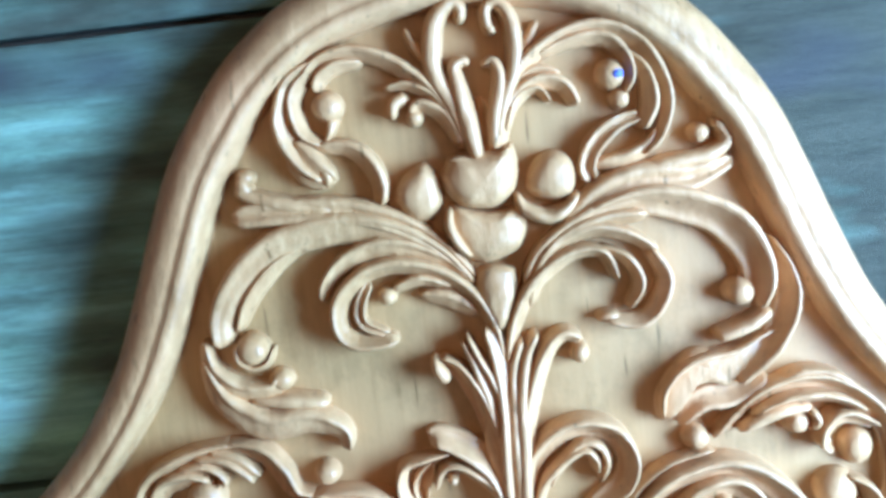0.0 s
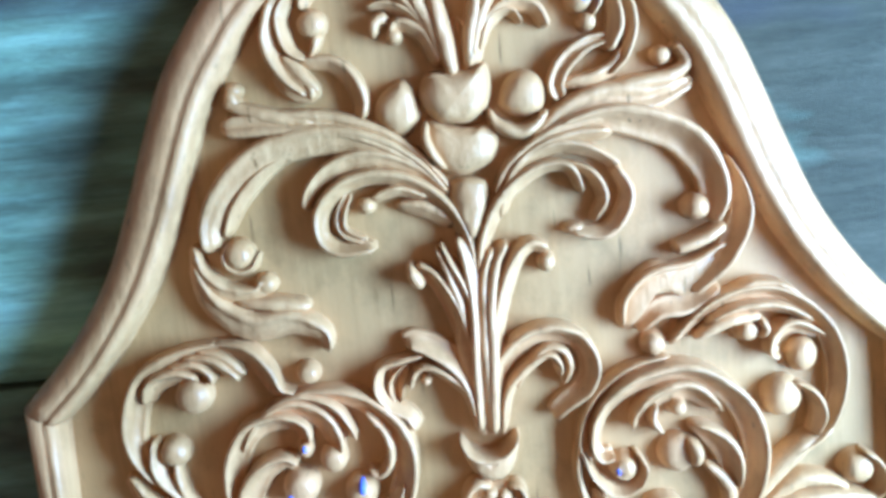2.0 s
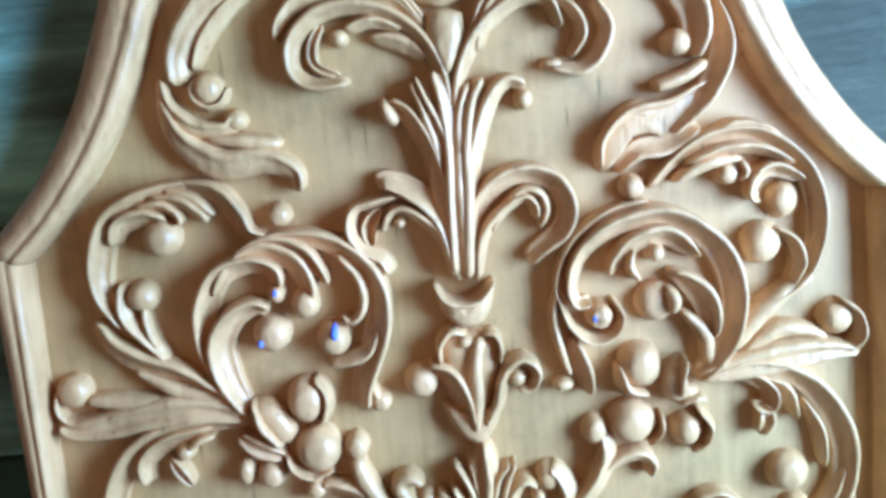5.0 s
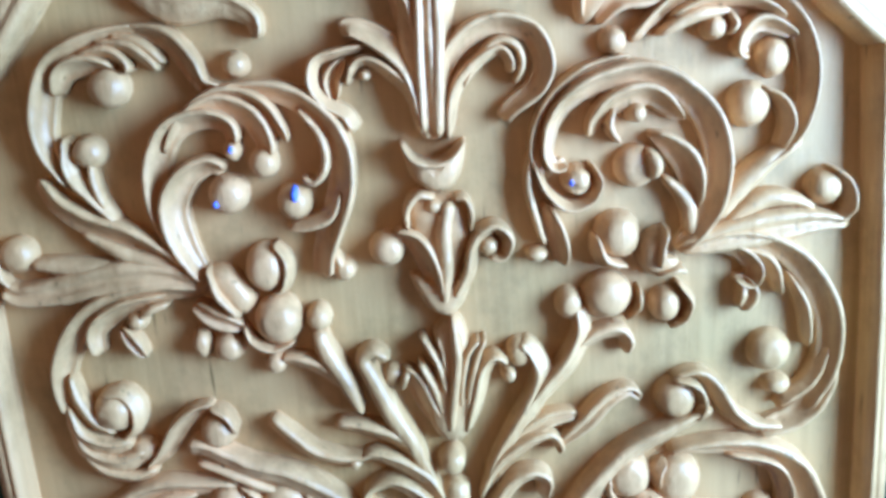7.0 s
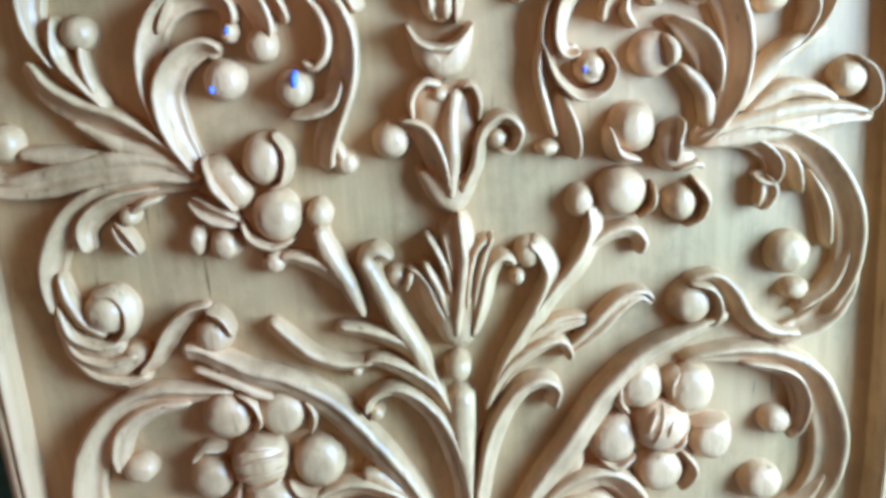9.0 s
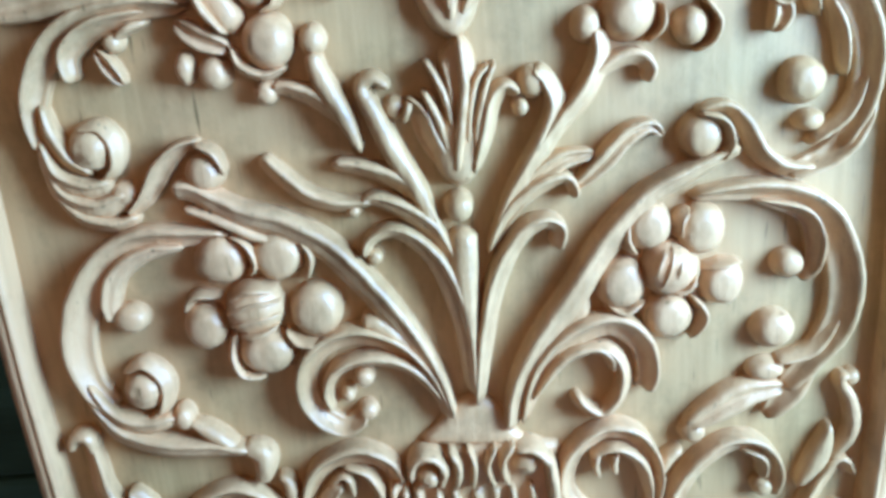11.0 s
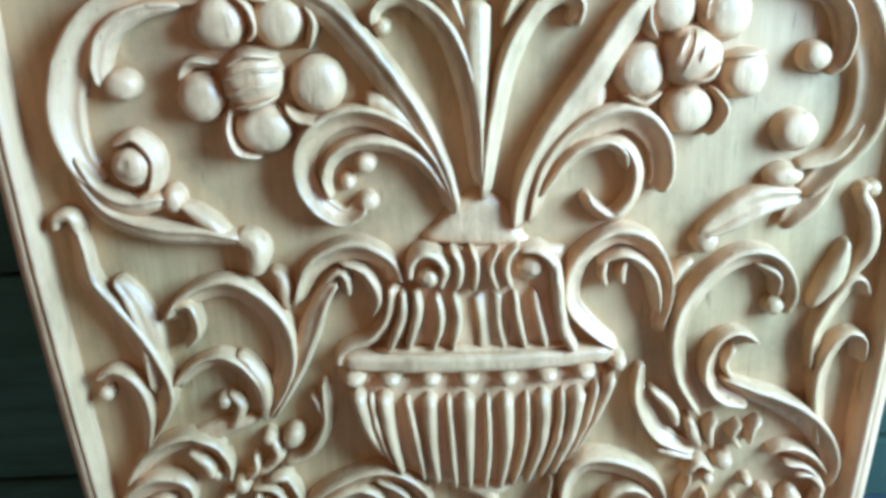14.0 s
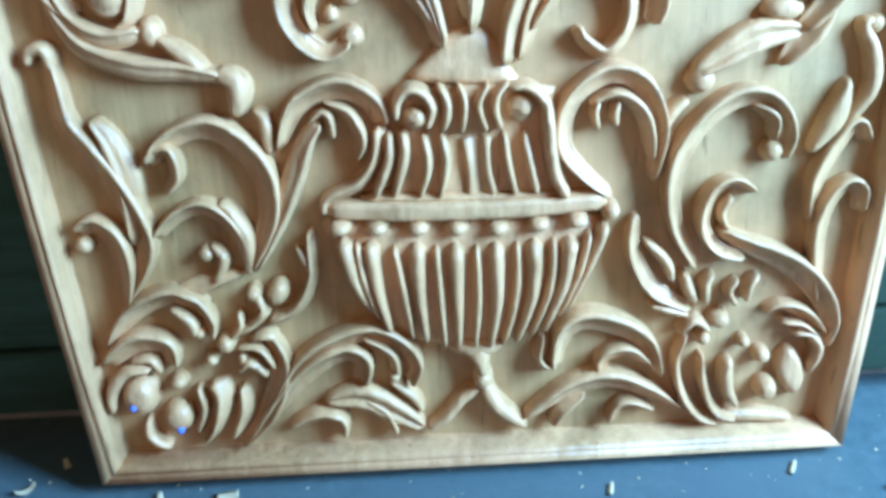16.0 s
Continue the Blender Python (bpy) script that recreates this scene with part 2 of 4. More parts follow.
# ---- carved relief: every scroll, berry, petal and flute is a piece of its own ----
ACROSS = (-1, -0.96, -0.84, -0.64, -0.42, -0.2, 0, 0.2, 0.42, 0.64, 0.84, 0.96, 1)
SECTION = {
    "round": (0, 0.45, 0.72, 0.88, 0.96, 1, 1, 1, 0.96, 0.88, 0.72, 0.45, 0),
    "left": (0, 0.56, 0.84, 0.97, 1, 0.95, 0.86, 0.76, 0.67, 0.59, 0.48, 0.3, 0),
    "right": (0, 0.3, 0.48, 0.59, 0.67, 0.76, 0.86, 0.95, 1, 0.97, 0.84, 0.56, 0),
    "left_veined": (0, 0.54, 0.84, 0.99, 0.98, 0.86, 0.81, 0.8, 0.74, 0.64, 0.58, 0.38, 0),
    "right_veined": (0, 0.38, 0.58, 0.64, 0.74, 0.8, 0.81, 0.86, 0.98, 0.99, 0.84, 0.54, 0),
    "cup": (0, 0.7, 0.95, 1, 0.88, 0.74, 0.68, 0.7, 0.8, 0.88, 0.84, 0.6, 0),
    "twin": (0, 0.58, 0.86, 1, 0.98, 0.88, 0.74, 0.82, 0.9, 0.92, 0.8, 0.55, 0),
    "gouge": (0, 0.75, 0.98, 0.92, 0.66, 0.46, 0.38, 0.46, 0.66, 0.92, 0.98, 0.75, 0),
    "blade_l": (0, 0.72, 0.96, 1, 0.88, 0.72, 0.59, 0.5, 0.44, 0.42, 0.44, 0.32, 0),
    "blade_r": (0, 0.32, 0.44, 0.42, 0.44, 0.5, 0.59, 0.72, 0.88, 1, 0.96, 0.72, 0),
    "flat": (0, 0.8, 0.93, 0.98, 1, 1, 1, 1, 1, 0.98, 0.93, 0.8, 0),
}


def scroll(section, high, widths, points, parent=None, name="leaf_scroll"):
    """A carved strand along a smooth run of points (mm). high: relief, or (start, middle, end); widths: (start, middle, end)."""
    hs = tuple(1.18 * v for v in (high if isinstance(high, tuple) else (high * 0.8, high, high * 0.85)))
    n = max(10, 5 * len(points))
    if section in ("left", "right") and widths[1] > 8.2:
        section += "_veined"
    run = spline(points, n)
    gone = [0.0]
    for a, b in zip(run, run[1:]):
        gone.append(gone[-1] + float(np.linalg.norm(b - a)))
    bend = lambda v, f: v[0] * (1 - f) * (1 - 2 * f) + v[1] * 4 * f * (1 - f) + v[2] * f * (2 * f - 1)
    rows = []
    for i, p in enumerate(run):
        a, b = run[max(i - 1, 0)], run[min(i + 1, n)]
        u = (b - a) / (np.linalg.norm(b - a) + 1e-9)
        left = np.array((-u[1], u[0]))
        f = gone[i] / gone[-1]
        cap = min(1.0, (min(f, 1 - f) * gone[-1] / 2.2 + 0.18)) ** 0.5
        w, h = max(0.6, bend(widths, f)) * 0.65 * cap, max(1.0, bend(hs, f)) * (0.6 + 0.4 * cap)
        w *= 1 + 0.05 * noise.noise((p[0] * 0.08, p[1] * 0.08, 1.0))
        row = []
        for s, k in zip(ACROSS, SECTION[section]):
            q = p - left * s * w
            rise = k * h * (1 + 0.06 * noise.noise((q[0] * 0.15, q[1] * 0.15, 7.0)))
            row.append((q[0] * MM, (-rise if k else 2.0) * MM, q[1] * MM))
        rows.append(row)
    bm = bmesh.new()
    grid_mesh(bm, rows)
    return part(name, bm, WOOD, parent or panel)


def dome(high, rx, rz, at, turn=0.0, parent=None, name="berry", full=1.6, swirl=0.0):
    """A rounded boss on the ground; full: how boxy its section is; swirl: depth of a carved spiral."""
    bm = bmesh.new()
    rings, seg = 9, 24
    high = high * 1.04
    c, s = math.cos(radians(turn)), math.sin(radians(turn))
    rows = []
    for j in range(rings + 1):
        a = j / rings * math.pi / 2
        k, up = math.cos(a) ** (1 / full), math.sin(a)
        row = []
        for i in range(seg):
            t = i / seg * math.tau
            x, z = rx * k * math.cos(t), rz * k * math.sin(t)
            cut = 1 - 1.7 * swirl * max(0.0, math.cos(t - 8.0 * k)) ** 2 * math.sin(a * 2)
            wob = 1 + 0.09 * noise.noise((at[0] * 0.1 + math.cos(t), at[1] * 0.1 + math.sin(t), j * 0.35))
            row.append(((at[0] + (c * x - s * z) * wob) * MM, -(high * up * cut) * MM, (at[1] + (s * x + c * z) * wob) * MM))
        rows.append(row)
    base = [(x, 0.002, z) for x, _, z in rows[0]]
    rows = [base] + rows[:-1]
    vs = [[bm.verts.new(p) for p in row] for row in rows]
    for a, b in zip(vs, vs[1:]):
        for i in range(seg):
            bm.faces.new((a[i], a[(i + 1) % seg], b[(i + 1) % seg], b[i]))
    top = bm.verts.new((at[0] * MM, -high * MM, at[1] * MM))
    for i in range(seg):
        bm.faces.new((vs[-1][i], vs[-1][(i + 1) % seg], top))
    return part(name, bm, WOOD, parent or panel)


def pillow(high, points, mid, name, parent=None, full=2.0, dish=0.0):
    """A rounded boss over a closed outline (mm); mid: where it swells from; full: how boxy its section is; dish: how far its middle is hollowed."""
    closed = spline([points[-1], *points, points[0], points[1]], 4 * (len(points) + 2))[4:-4]
    rings, mid = 8, np.array(mid, float)
    bm = bmesh.new()
    vs = []
    for j in range(-1, rings):
        a = max(j, 0) / rings * math.pi / 2
        k, up = math.cos(a) ** (1 / full), math.sin(a)
        row = []
        for p in closed[:-1]:
            q = mid + (p - mid) * k
            lift = high * up * (1 - dish * max(0.0, 1 - k * k) * 1.6) * (1 + 0.05 * noise.noise((q[0] * 0.12, q[1] * 0.12, 5.0)))
            row.append(bm.verts.new((q[0] * MM, 0.002 if j < 0 else -lift * MM, q[1] * MM)))
        vs.append(row)
    seg = len(vs[0])
    for a, b in zip(vs, vs[1:]):
        for i in range(seg):
            bm.faces.new((a[i], a[(i + 1) % seg], b[(i + 1) % seg], b[i]))
    top = bm.verts.new((mid[0] * MM, -high * (1 - 1.6 * dish) * MM, mid[1] * MM))
    for i in range(seg):
        bm.faces.new((vs[-1][i], vs[-1][(i + 1) % seg], top))
    return part(name, bm, WOOD, parent or panel)


def volute(high, r, at, turn=0.0, parent=None):
    """A boss with a raised rib that curls in over it; turn: degrees at which the curl begins."""
    d = dome(high * 0.98, r * 0.8, r * 0.8, at, 0, parent, "volute", 1.7)
    curl = []
    for i in range(6):
        a, q = radians(turn - 48 * i), r * (1.0 - 0.05 * i)
        curl.append((at[0] + q * math.cos(a), at[1] + q * math.sin(a)))
    scroll("right", (high * 0.5, high * 0.78, high * 0.6), (r * 0.12, r * 0.34, r * 0.12), curl, d if parent is None else parent, "curl")
    return d


# the crown: lyre, two curling sprays and a flower cup
scroll("round", 13, (4.7, 7.5, 3.3), [(3, 689), (1, 702), (-1, 714), (-3, 726), (-3, 731), (1, 733), (3, 731)], name="crown_leaf")
scroll("round", 12, (3.7, 7.9, 3.7), [(-1, 697), (-6, 714), (-12, 729), (-12, 741), (-9, 752), (-2, 758), (2, 755), (1, 749)], name="crown_leaf")
scroll("round", 12, (3.7, 6.1, 2.8), [(11, 693), (12, 706), (15, 718), (16, 727), (13, 732), (9, 730)], name="crown_leaf")
scroll("round", 12, (3.3, 6.5, 3.3), [(13, 697), (16, 711), (22, 725), (24, 737), (23, 749), (18, 756), (13, 754), (13, 747), (16, 743)], name="crown_leaf")
scroll("round", 8, (1.9, 4.7, 1.9), [(-10, 730), (-19, 741), (-23, 750)], name="crown_leaf")
scroll("round", 8, (2.3, 4.7, 1.9), [(21, 726), (29, 737), (35, 747)], name="crown_leaf")
scroll("gouge", 7, (7, 8.4, 4.7), [(6, 690), (7, 704), (6, 717)], name="crown_leaf")
scroll("right", 11, (3.5, 6.5, 4), [(-0, 695), (-8, 711), (-18, 725), (-31, 736), (-46, 742), (-60, 741), (-69, 734)], name="crown_leaf")
scroll("right", 11, (3.5, 7.5, 4.5), [(-63, 740), (-75, 733), (-81, 721), (-81, 709), (-75, 697), (-66, 688)], name="crown_leaf")
scroll("right", 10, (3.6, 5.6, 3.1), [(-64, 738), (-74, 728), (-75, 718), (-72, 709), (-64, 704)], name="crown_leaf")
scroll("right", 9, (3, 5.5, 4), [(-43, 737), (-54, 737), (-62, 733), (-65, 727)], name="crown_leaf")
dome(11, 7.5, 7.3, (-61, 720), 0)
scroll("left", 10, (3.5, 7.5, 5), [(-69, 703), (-54, 701), (-46, 694), (-42, 684), (-43, 674)], name="crown_leaf")
scroll("left", 10, (4, 14.1, 4.5), [(-79, 707), (-72, 694), (-61, 687)], name="crown_leaf")
scroll("round", 9, (2.5, 5.5, 2), [(-69, 697), (-65, 691), (-65, 685)], name="crown_leaf")
scroll("round", 8, (6.5, 3.5, 2.5), [(-59, 716), (-61, 709), (-64, 704)], name="crown_leaf")
scroll("right", 10, (4, 5, 2.5), [(-2, 695), (-12, 716), (-24, 725), (-35, 725)], name="crown_leaf")
scroll("right", 10, (3, 6, 4.5), [(-4, 695), (-10, 710), (-20, 716), (-24, 712)], name="crown_leaf")
dome(9, 4.3, 4.5, (-23, 711), 0)
scroll("round", 9, (5.4, 5, 2.7), [(-25, 720), (-31, 718), (-33, 711)], name="crown_leaf")
scroll("left", 12, (4.5, 6.5, 3.5), [(13, 693), (17, 711), (26, 727), (40, 737), (57, 741), (73, 736), (84, 722), (88, 706), (84, 692), (76, 684)], name="crown_leaf")
scroll("left", 11, (3.5, 6, 3), [(33, 731), (48, 736), (62, 736), (70, 729), (73, 719), (69, 711)], name="crown_leaf")
scroll("left", 11, (2.5, 6, 5.5), [(71, 730), (79, 720), (81, 706), (76, 695)], name="crown_leaf")
dome(11, 7, 7.5, (65, 720), 0)
dome(10, 4.8, 5, (68, 709), 0)
scroll("cup", 9, (4, 7, 5.5), [(77, 701), (65, 698), (55, 690), (51, 681), (53, 674)], name="crown_leaf")
scroll("left", 9, (3.5, 6.5, 3), [(54, 681), (68, 682), (79, 687), (84, 695)], name="crown_leaf")
scroll("left", 10, (3.5, 6.5, 4.5), [(14, 693), (19, 710), (31, 720), (43, 718), (49, 708)], name="crown_leaf")
scroll("left", 10, (2.3, 3.6, 2.3), [(17, 700), (23, 714), (32, 717), (37, 711)], name="crown_leaf")
scroll("twin", 8, (3, 6.5, 2.5), [(20, 717), (31, 724), (43, 723)], name="crown_leaf")
pillow(16, [(-13, 688), (-9, 693), (-1, 693), (4, 693), (10, 693), (15, 694), (19, 695), (21, 687), (20, 678), (16, 671), (9, 667), (1, 667), (-7, 669), (-13, 676), (-15, 683)], (3, 679), "cup", full=2.0)
scroll("round", (9, 12, 9), (1.9, 4.2, 1.9), [(-11, 691), (-4, 690), (4, 687), (11, 689), (18, 694)], name="cup_rim")
pillow(13, [(-21, 691), (-26, 689), (-32, 685), (-36, 679), (-36, 673), (-32, 667), (-26, 663), (-19, 665), (-15, 671), (-14, 677), (-16, 686)], (-25, 677), "petal", full=1.7)
pillow(14, [(23, 675), (27, 685), (35, 690), (43, 687), (46, 679), (44, 670), (37, 667), (28, 669)], (35, 678), "petal", full=1.8)
scroll("round", (10, 13, 10), (2.3, 6.1, 2.3), [(18, 673), (21, 666), (30, 661), (39, 663), (46, 670)], name="petal_lip")
pillow(13, [(-14, 668), (-11, 671), (-4, 668), (4, 666), (13, 666), (18, 667), (22, 662), (22, 655), (18, 647), (9, 643), (0, 642), (-9, 647), (-13, 654), (-16, 662)], (4, 657), "petal", full=1.8)
scroll("round", (10, 14, 9), (2.3, 4.7, 1.9), [(-12, 670), (-13, 662), (-10, 654), (-4, 646)], name="petal_lip")
scroll("round", 12, (13.1, 13.6, 2), [(6, 641), (5, 628), (5, 611)], name="drop")
# great leaves under the cup
scroll("twin", 11, (3.5, 10, 8.5), [(-4, 636), (-21, 655), (-40, 667), (-62, 674), (-87, 676), (-110, 676)], name="acanthus_leaf")
scroll("round", 10, (3, 6.5, 4.5), [(-62, 674), (-84, 679), (-99, 684), (-107, 688)], name="acanthus_leaf")
scroll("round", 9, (5.1, 6.1, 4.1), [(-100, 684), (-103, 689), (-102, 694)], name="acanthus_leaf")
dome(9, 4.5, 4, (-102, 693), 0)
scroll("right", 12, (3, 13.1, 7.5), [(-5, 634), (-21, 651), (-43, 663), (-68, 666), (-92, 661), (-110, 648), (-121, 632), (-123, 617)], name="acanthus_leaf")
scroll("right", 9, (2, 6.6, 3.1), [(-74, 662), (-93, 652), (-107, 638), (-115, 623)], name="acanthus_leaf")
volute(13, 10, (-110, 614), 0)
scroll("left", 11, (3.3, 8.3, 5), [(-132, 621), (-130, 607), (-119, 596), (-104, 594), (-98, 600)], name="acanthus_leaf")
scroll("left", 12, (3.3, 12.7, 4.4), [(-134, 612), (-127, 592), (-109, 578), (-88, 578), (-74, 571), (-72, 561)], name="acanthus_leaf")
scroll("round", 10, (3.5, 6.5, 5), [(-115, 591), (-97, 588), (-78, 585)], name="acanthus_leaf")
dome(10, 6, 5.5, (-99, 598), 0)
scroll("right", 12, (3.3, 7.2, 5), [(4, 593), (2, 611), (-6, 628), (-21, 641), (-40, 646), (-55, 643), (-66, 633), (-68, 620), (-60, 612), (-42, 612)], name="acanthus_leaf")
scroll("right", 11, (3, 8.5, 3.5), [(-6, 634), (-20, 647), (-41, 655), (-59, 652), (-71, 642), (-74, 633)], name="acanthus_leaf")
scroll("right", 10, (3, 5.5, 4), [(-15, 633), (-29, 638), (-42, 635)], name="acanthus_leaf")
dome(10, 4.8, 4.8, (-45, 632), 0)
scroll("cup", 8, (3.5, 4.5, 2.5), [(-53, 639), (-58, 629), (-57, 620), (-46, 614)], name="acanthus_leaf")
scroll("right", 8, (3.6, 7.6, 2.5), [(-4, 618), (-16, 627), (-31, 631)], name="acanthus_leaf")
scroll("left", 11, (3.9, 8.3, 3.9), [(18, 630), (28, 645), (49, 658), (72, 665), (94, 664)], name="acanthus_leaf")

scroll("twin", 10, (4.5, 13.1, 5), [(34, 649), (55, 666), (75, 672), (96, 671), (116, 677)], name="acanthus_leaf")
scroll("round", 10, (3.5, 6.5, 4), [(63, 672), (86, 678), (105, 680), (113, 686), (108, 696)], name="acanthus_leaf")
dome(9, 5, 5, (102, 690), 0)
scroll("left", 11, (3.7, 7.9, 4.7), [(20, 620), (28, 640), (41, 651), (59, 656), (76, 656)], name="acanthus_leaf")
scroll("blade_l", 14, (5.6, 13.5, 7.9), [(49, 659), (73, 663), (92, 659), (110, 650), (121, 635), (124, 621), (120, 609)], name="acanthus_leaf")
scroll("blade_l", 12, (2.3, 8.4, 7), [(129, 641), (136, 622), (136, 608), (128, 592), (117, 581), (110, 575)], name="acanthus_leaf")
dome(13, 6.9, 6.9, (115, 616), 0)
scroll("round", 11, (4.7, 6.1, 5.1), [(129, 606), (117, 600), (107, 597), (103, 596)], name="acanthus_leaf")
pillow(8, [(86, 587), (95, 591), (109, 588), (123, 594), (128, 589), (120, 578), (110, 570), (100, 573), (88, 570), (80, 557), (74, 559), (74, 571), (80, 579)], (97, 580), "leaf", full=2.5)
scroll("blade_r", 11, (3.3, 7.9, 2.8), [(130, 596), (111, 586), (92, 583), (80, 573), (77, 559)], name="acanthus_leaf")
scroll("blade_l", 9, (5.1, 8.9, 2.8), [(125, 576), (108, 568), (94, 566), (83, 556)], name="acanthus_leaf")
scroll("round", 7, (3.3, 6.1, 3.7), [(111, 585), (99, 584), (88, 586)], name="acanthus_leaf")
scroll("left", 12, (3.6, 7.1, 2.5), [(7, 592), (12, 613), (23, 631), (40, 642), (54, 641), (60, 628)], name="acanthus_leaf")
scroll("left", 11, (3, 6.5, 4), [(20, 628), (30, 643), (48, 652), (66, 648), (79, 639)], name="acanthus_leaf")
scroll("left", 11, (3.9, 6.1, 4.5), [(75, 641), (82, 627), (77, 614), (68, 608), (53, 611)], name="acanthus_leaf")
scroll("left", 9, (2.5, 5, 3), [(53, 644), (65, 637), (70, 625), (64, 614)], name="acanthus_leaf")
dome(9, 6, 3.5, (55, 611), 0)
# the stem and its side leaves
scroll("round", 10.5, (7, 10.3, 7), [(0, 586), (-2, 560), (0, 536), (2, 510)], name="stem_leaf")
scroll("round", 10.5, (7, 10.7, 8.4), [(17, 596), (11, 571), (8, 542), (4, 509)], name="stem_leaf")
scroll("blade_r", 12, (3.3, 7, 5.1), [(1, 536), (-4, 561), (-9, 579), (-17, 594), (-25, 600)], name="stem_leaf")
scroll("round", 12, (2.3, 5.6, 4.7), [(-27, 602), (-26, 597), (-22, 589)], name="stem_leaf")
scroll("left", 12, (2.9, 8.1, 2.9), [(2, 548), (0, 566), (-3, 584), (-8, 599), (-13, 609)], name="stem_leaf")
scroll("round", 13, (1.4, 3, 1.4), [(2, 572), (-1, 587), (-7, 601), (-11, 611)], name="stem_leaf")
scroll("right", 14, (5.7, 9.5, 8.2), [(-1, 614), (3, 598), (5, 577), (4, 548), (3, 510)], name="stem_leaf")
scroll("round", 13, (3, 5.5, 4.8), [(14, 606), (9, 594), (7, 577), (6, 548), (6, 510)], name="stem_leaf")
scroll("round", 14, (3.1, 6.3, 5), [(21, 608), (15, 597), (11, 577), (10, 553), (8, 530), (7, 510)], name="stem_leaf")
scroll("left", 13, (4.1, 7.6, 5.2), [(10, 536), (12, 559), (18, 582), (25, 598), (33, 605), (41, 602)], name="stem_leaf")
dome(12, 4.7, 5.8, (40, 596), 0)
scroll("blade_l", 13, (4.8, 9.1, 6.4), [(2, 510), (0, 533), (-6, 547), (-17, 557), (-29, 563), (-34, 561)], name="stem_leaf")
scroll("right", 12, (3.3, 5.6, 2.3), [(0, 511), (-4, 530), (-12, 540), (-22, 547), (-29, 546), (-33, 537)], name="stem_leaf")
scroll("right", 12, (3.3, 5.1, 5.6), [(-24, 554), (-37, 552), (-47, 549), (-49, 539), (-44, 530), (-35, 524), (-31, 516)], name="stem_leaf")
scroll("gouge", 8, (2.3, 7, 2.3), [(-34, 549), (-40, 540), (-40, 530)], name="stem_leaf")
dome(11, 3, 3, (-25, 541), 0)
scroll("blade_l", 13, (3.8, 8.6, 5.4), [(7, 510), (10, 533), (15, 547), (26, 557), (40, 560), (53, 554), (58, 541), (54, 530), (43, 522), (37, 516)], name="stem_leaf")
scroll("left", 12, (2.8, 5.6, 2.8), [(12, 508), (16, 530), (26, 542), (37, 548), (42, 543), (42, 537)], name="stem_leaf")
scroll("round", 10, (1.9, 3.7, 1.9), [(20, 532), (26, 542), (36, 552), (45, 550), (48, 541), (44, 532)], name="stem_leaf")
# crescent and bell below the stem
pillow(13, [(-11, 509), (-10, 499), (-7, 490), (1, 484), (10, 484), (16, 490), (19, 500), (19, 508), (11, 500), (3, 498), (-5, 502)], (4, 491), "cup", full=2.0)
scroll("round", (14, 16, 14), (1.2, 3.5, 1.2), [(-11, 509), (-6, 501), (3, 498), (11, 500), (19, 508)], name="bell_petal")
pillow(10, [(-11, 478), (-5, 483), (7, 482), (17, 480), (20, 471), (18, 457), (13, 441), (6, 428), (0, 431), (-7, 451), (-11, 467)], (5, 461), "bell", full=2.6)
scroll("round", 13, (3.3, 7, 6.1), [(4, 427), (6, 446), (6, 464), (10, 479)], name="bell_petal")
scroll("round", 12, (3.3, 3.7, 2.1), [(3, 481), (-5, 483), (-11, 476), (-11, 466)], name="bell_petal")
scroll("round", 12, (2.3, 2.8, 1.6), [(11, 480), (17, 480), (20, 473), (19, 463)], name="bell_petal")
dome(12, 5, 4.1, (2, 477), 0)
scroll("blade_r", 14, (4.2, 8.9, 5.1), [(2, 431), (-2, 447), (-8, 460), (-18, 465)], name="bell_petal")
dome(13, 9.1, 9.1, (-22, 457), 0, name="volute")
scroll("left", 13, (5.1, 6.1, 3.7), [(10, 429), (17, 442), (20, 454), (24, 461), (31, 464), (37, 458), (34, 450), (27, 450)], name="bell_petal")
dome(12, 5.5, 5.5, (27, 455), 0)
pillow(11, [(-12, 443), (-9, 432), (-3, 423), (6, 419), (12, 423), (17, 432), (19, 443), (11, 440), (4, 439), (-3, 442)], (3, 429), "bell", full=2.0)
# upper scroll beside the shoulder
scroll("blade_l", 12, (2.3, 9.8, 4.7), [(-167, 499), (-175, 518), (-174, 536), (-166, 554), (-154, 562), (-139, 567), (-125, 569)], name="shoulder_scroll")
scroll("blade_l", 12, (3.3, 8.9, 3.3), [(-131, 570), (-115, 565), (-106, 555), (-100, 543), (-91, 540)], name="shoulder_scroll")
scroll("left", 11, (2.3, 5.6, 3.3), [(-154, 560), (-140, 560), (-133, 554), (-134, 550)], name="shoulder_scroll")
scroll("left", 11, (2.3, 6.1, 3.7), [(-146, 564), (-132, 562), (-123, 555), (-119, 550)], name="shoulder_scroll")
scroll("round", 9, (2.3, 5.1, 2.8), [(-139, 568), (-125, 563), (-115, 553)], name="shoulder_scroll")
scroll("blade_l", 12, (3.3, 8.4, 4.7), [(-166, 542), (-161, 552), (-150, 555), (-139, 552)], name="shoulder_scroll")
dome(13, 9.9, 9.9, (-143, 544), 0)
dome(12, 8.2, 8.2, (-157, 515), 0)
dome(10, 6.3, 6.3, (-84, 550), 0)
scroll("left", 11, (2.8, 6.5, 2.3), [(-148, 481), (-158, 495), (-166, 507), (-166, 523)], name="shoulder_scroll")
scroll("round", 10, (2.8, 4.2, 2.8), [(-157, 511), (-156, 500), (-153, 487)], name="shoulder_scroll")
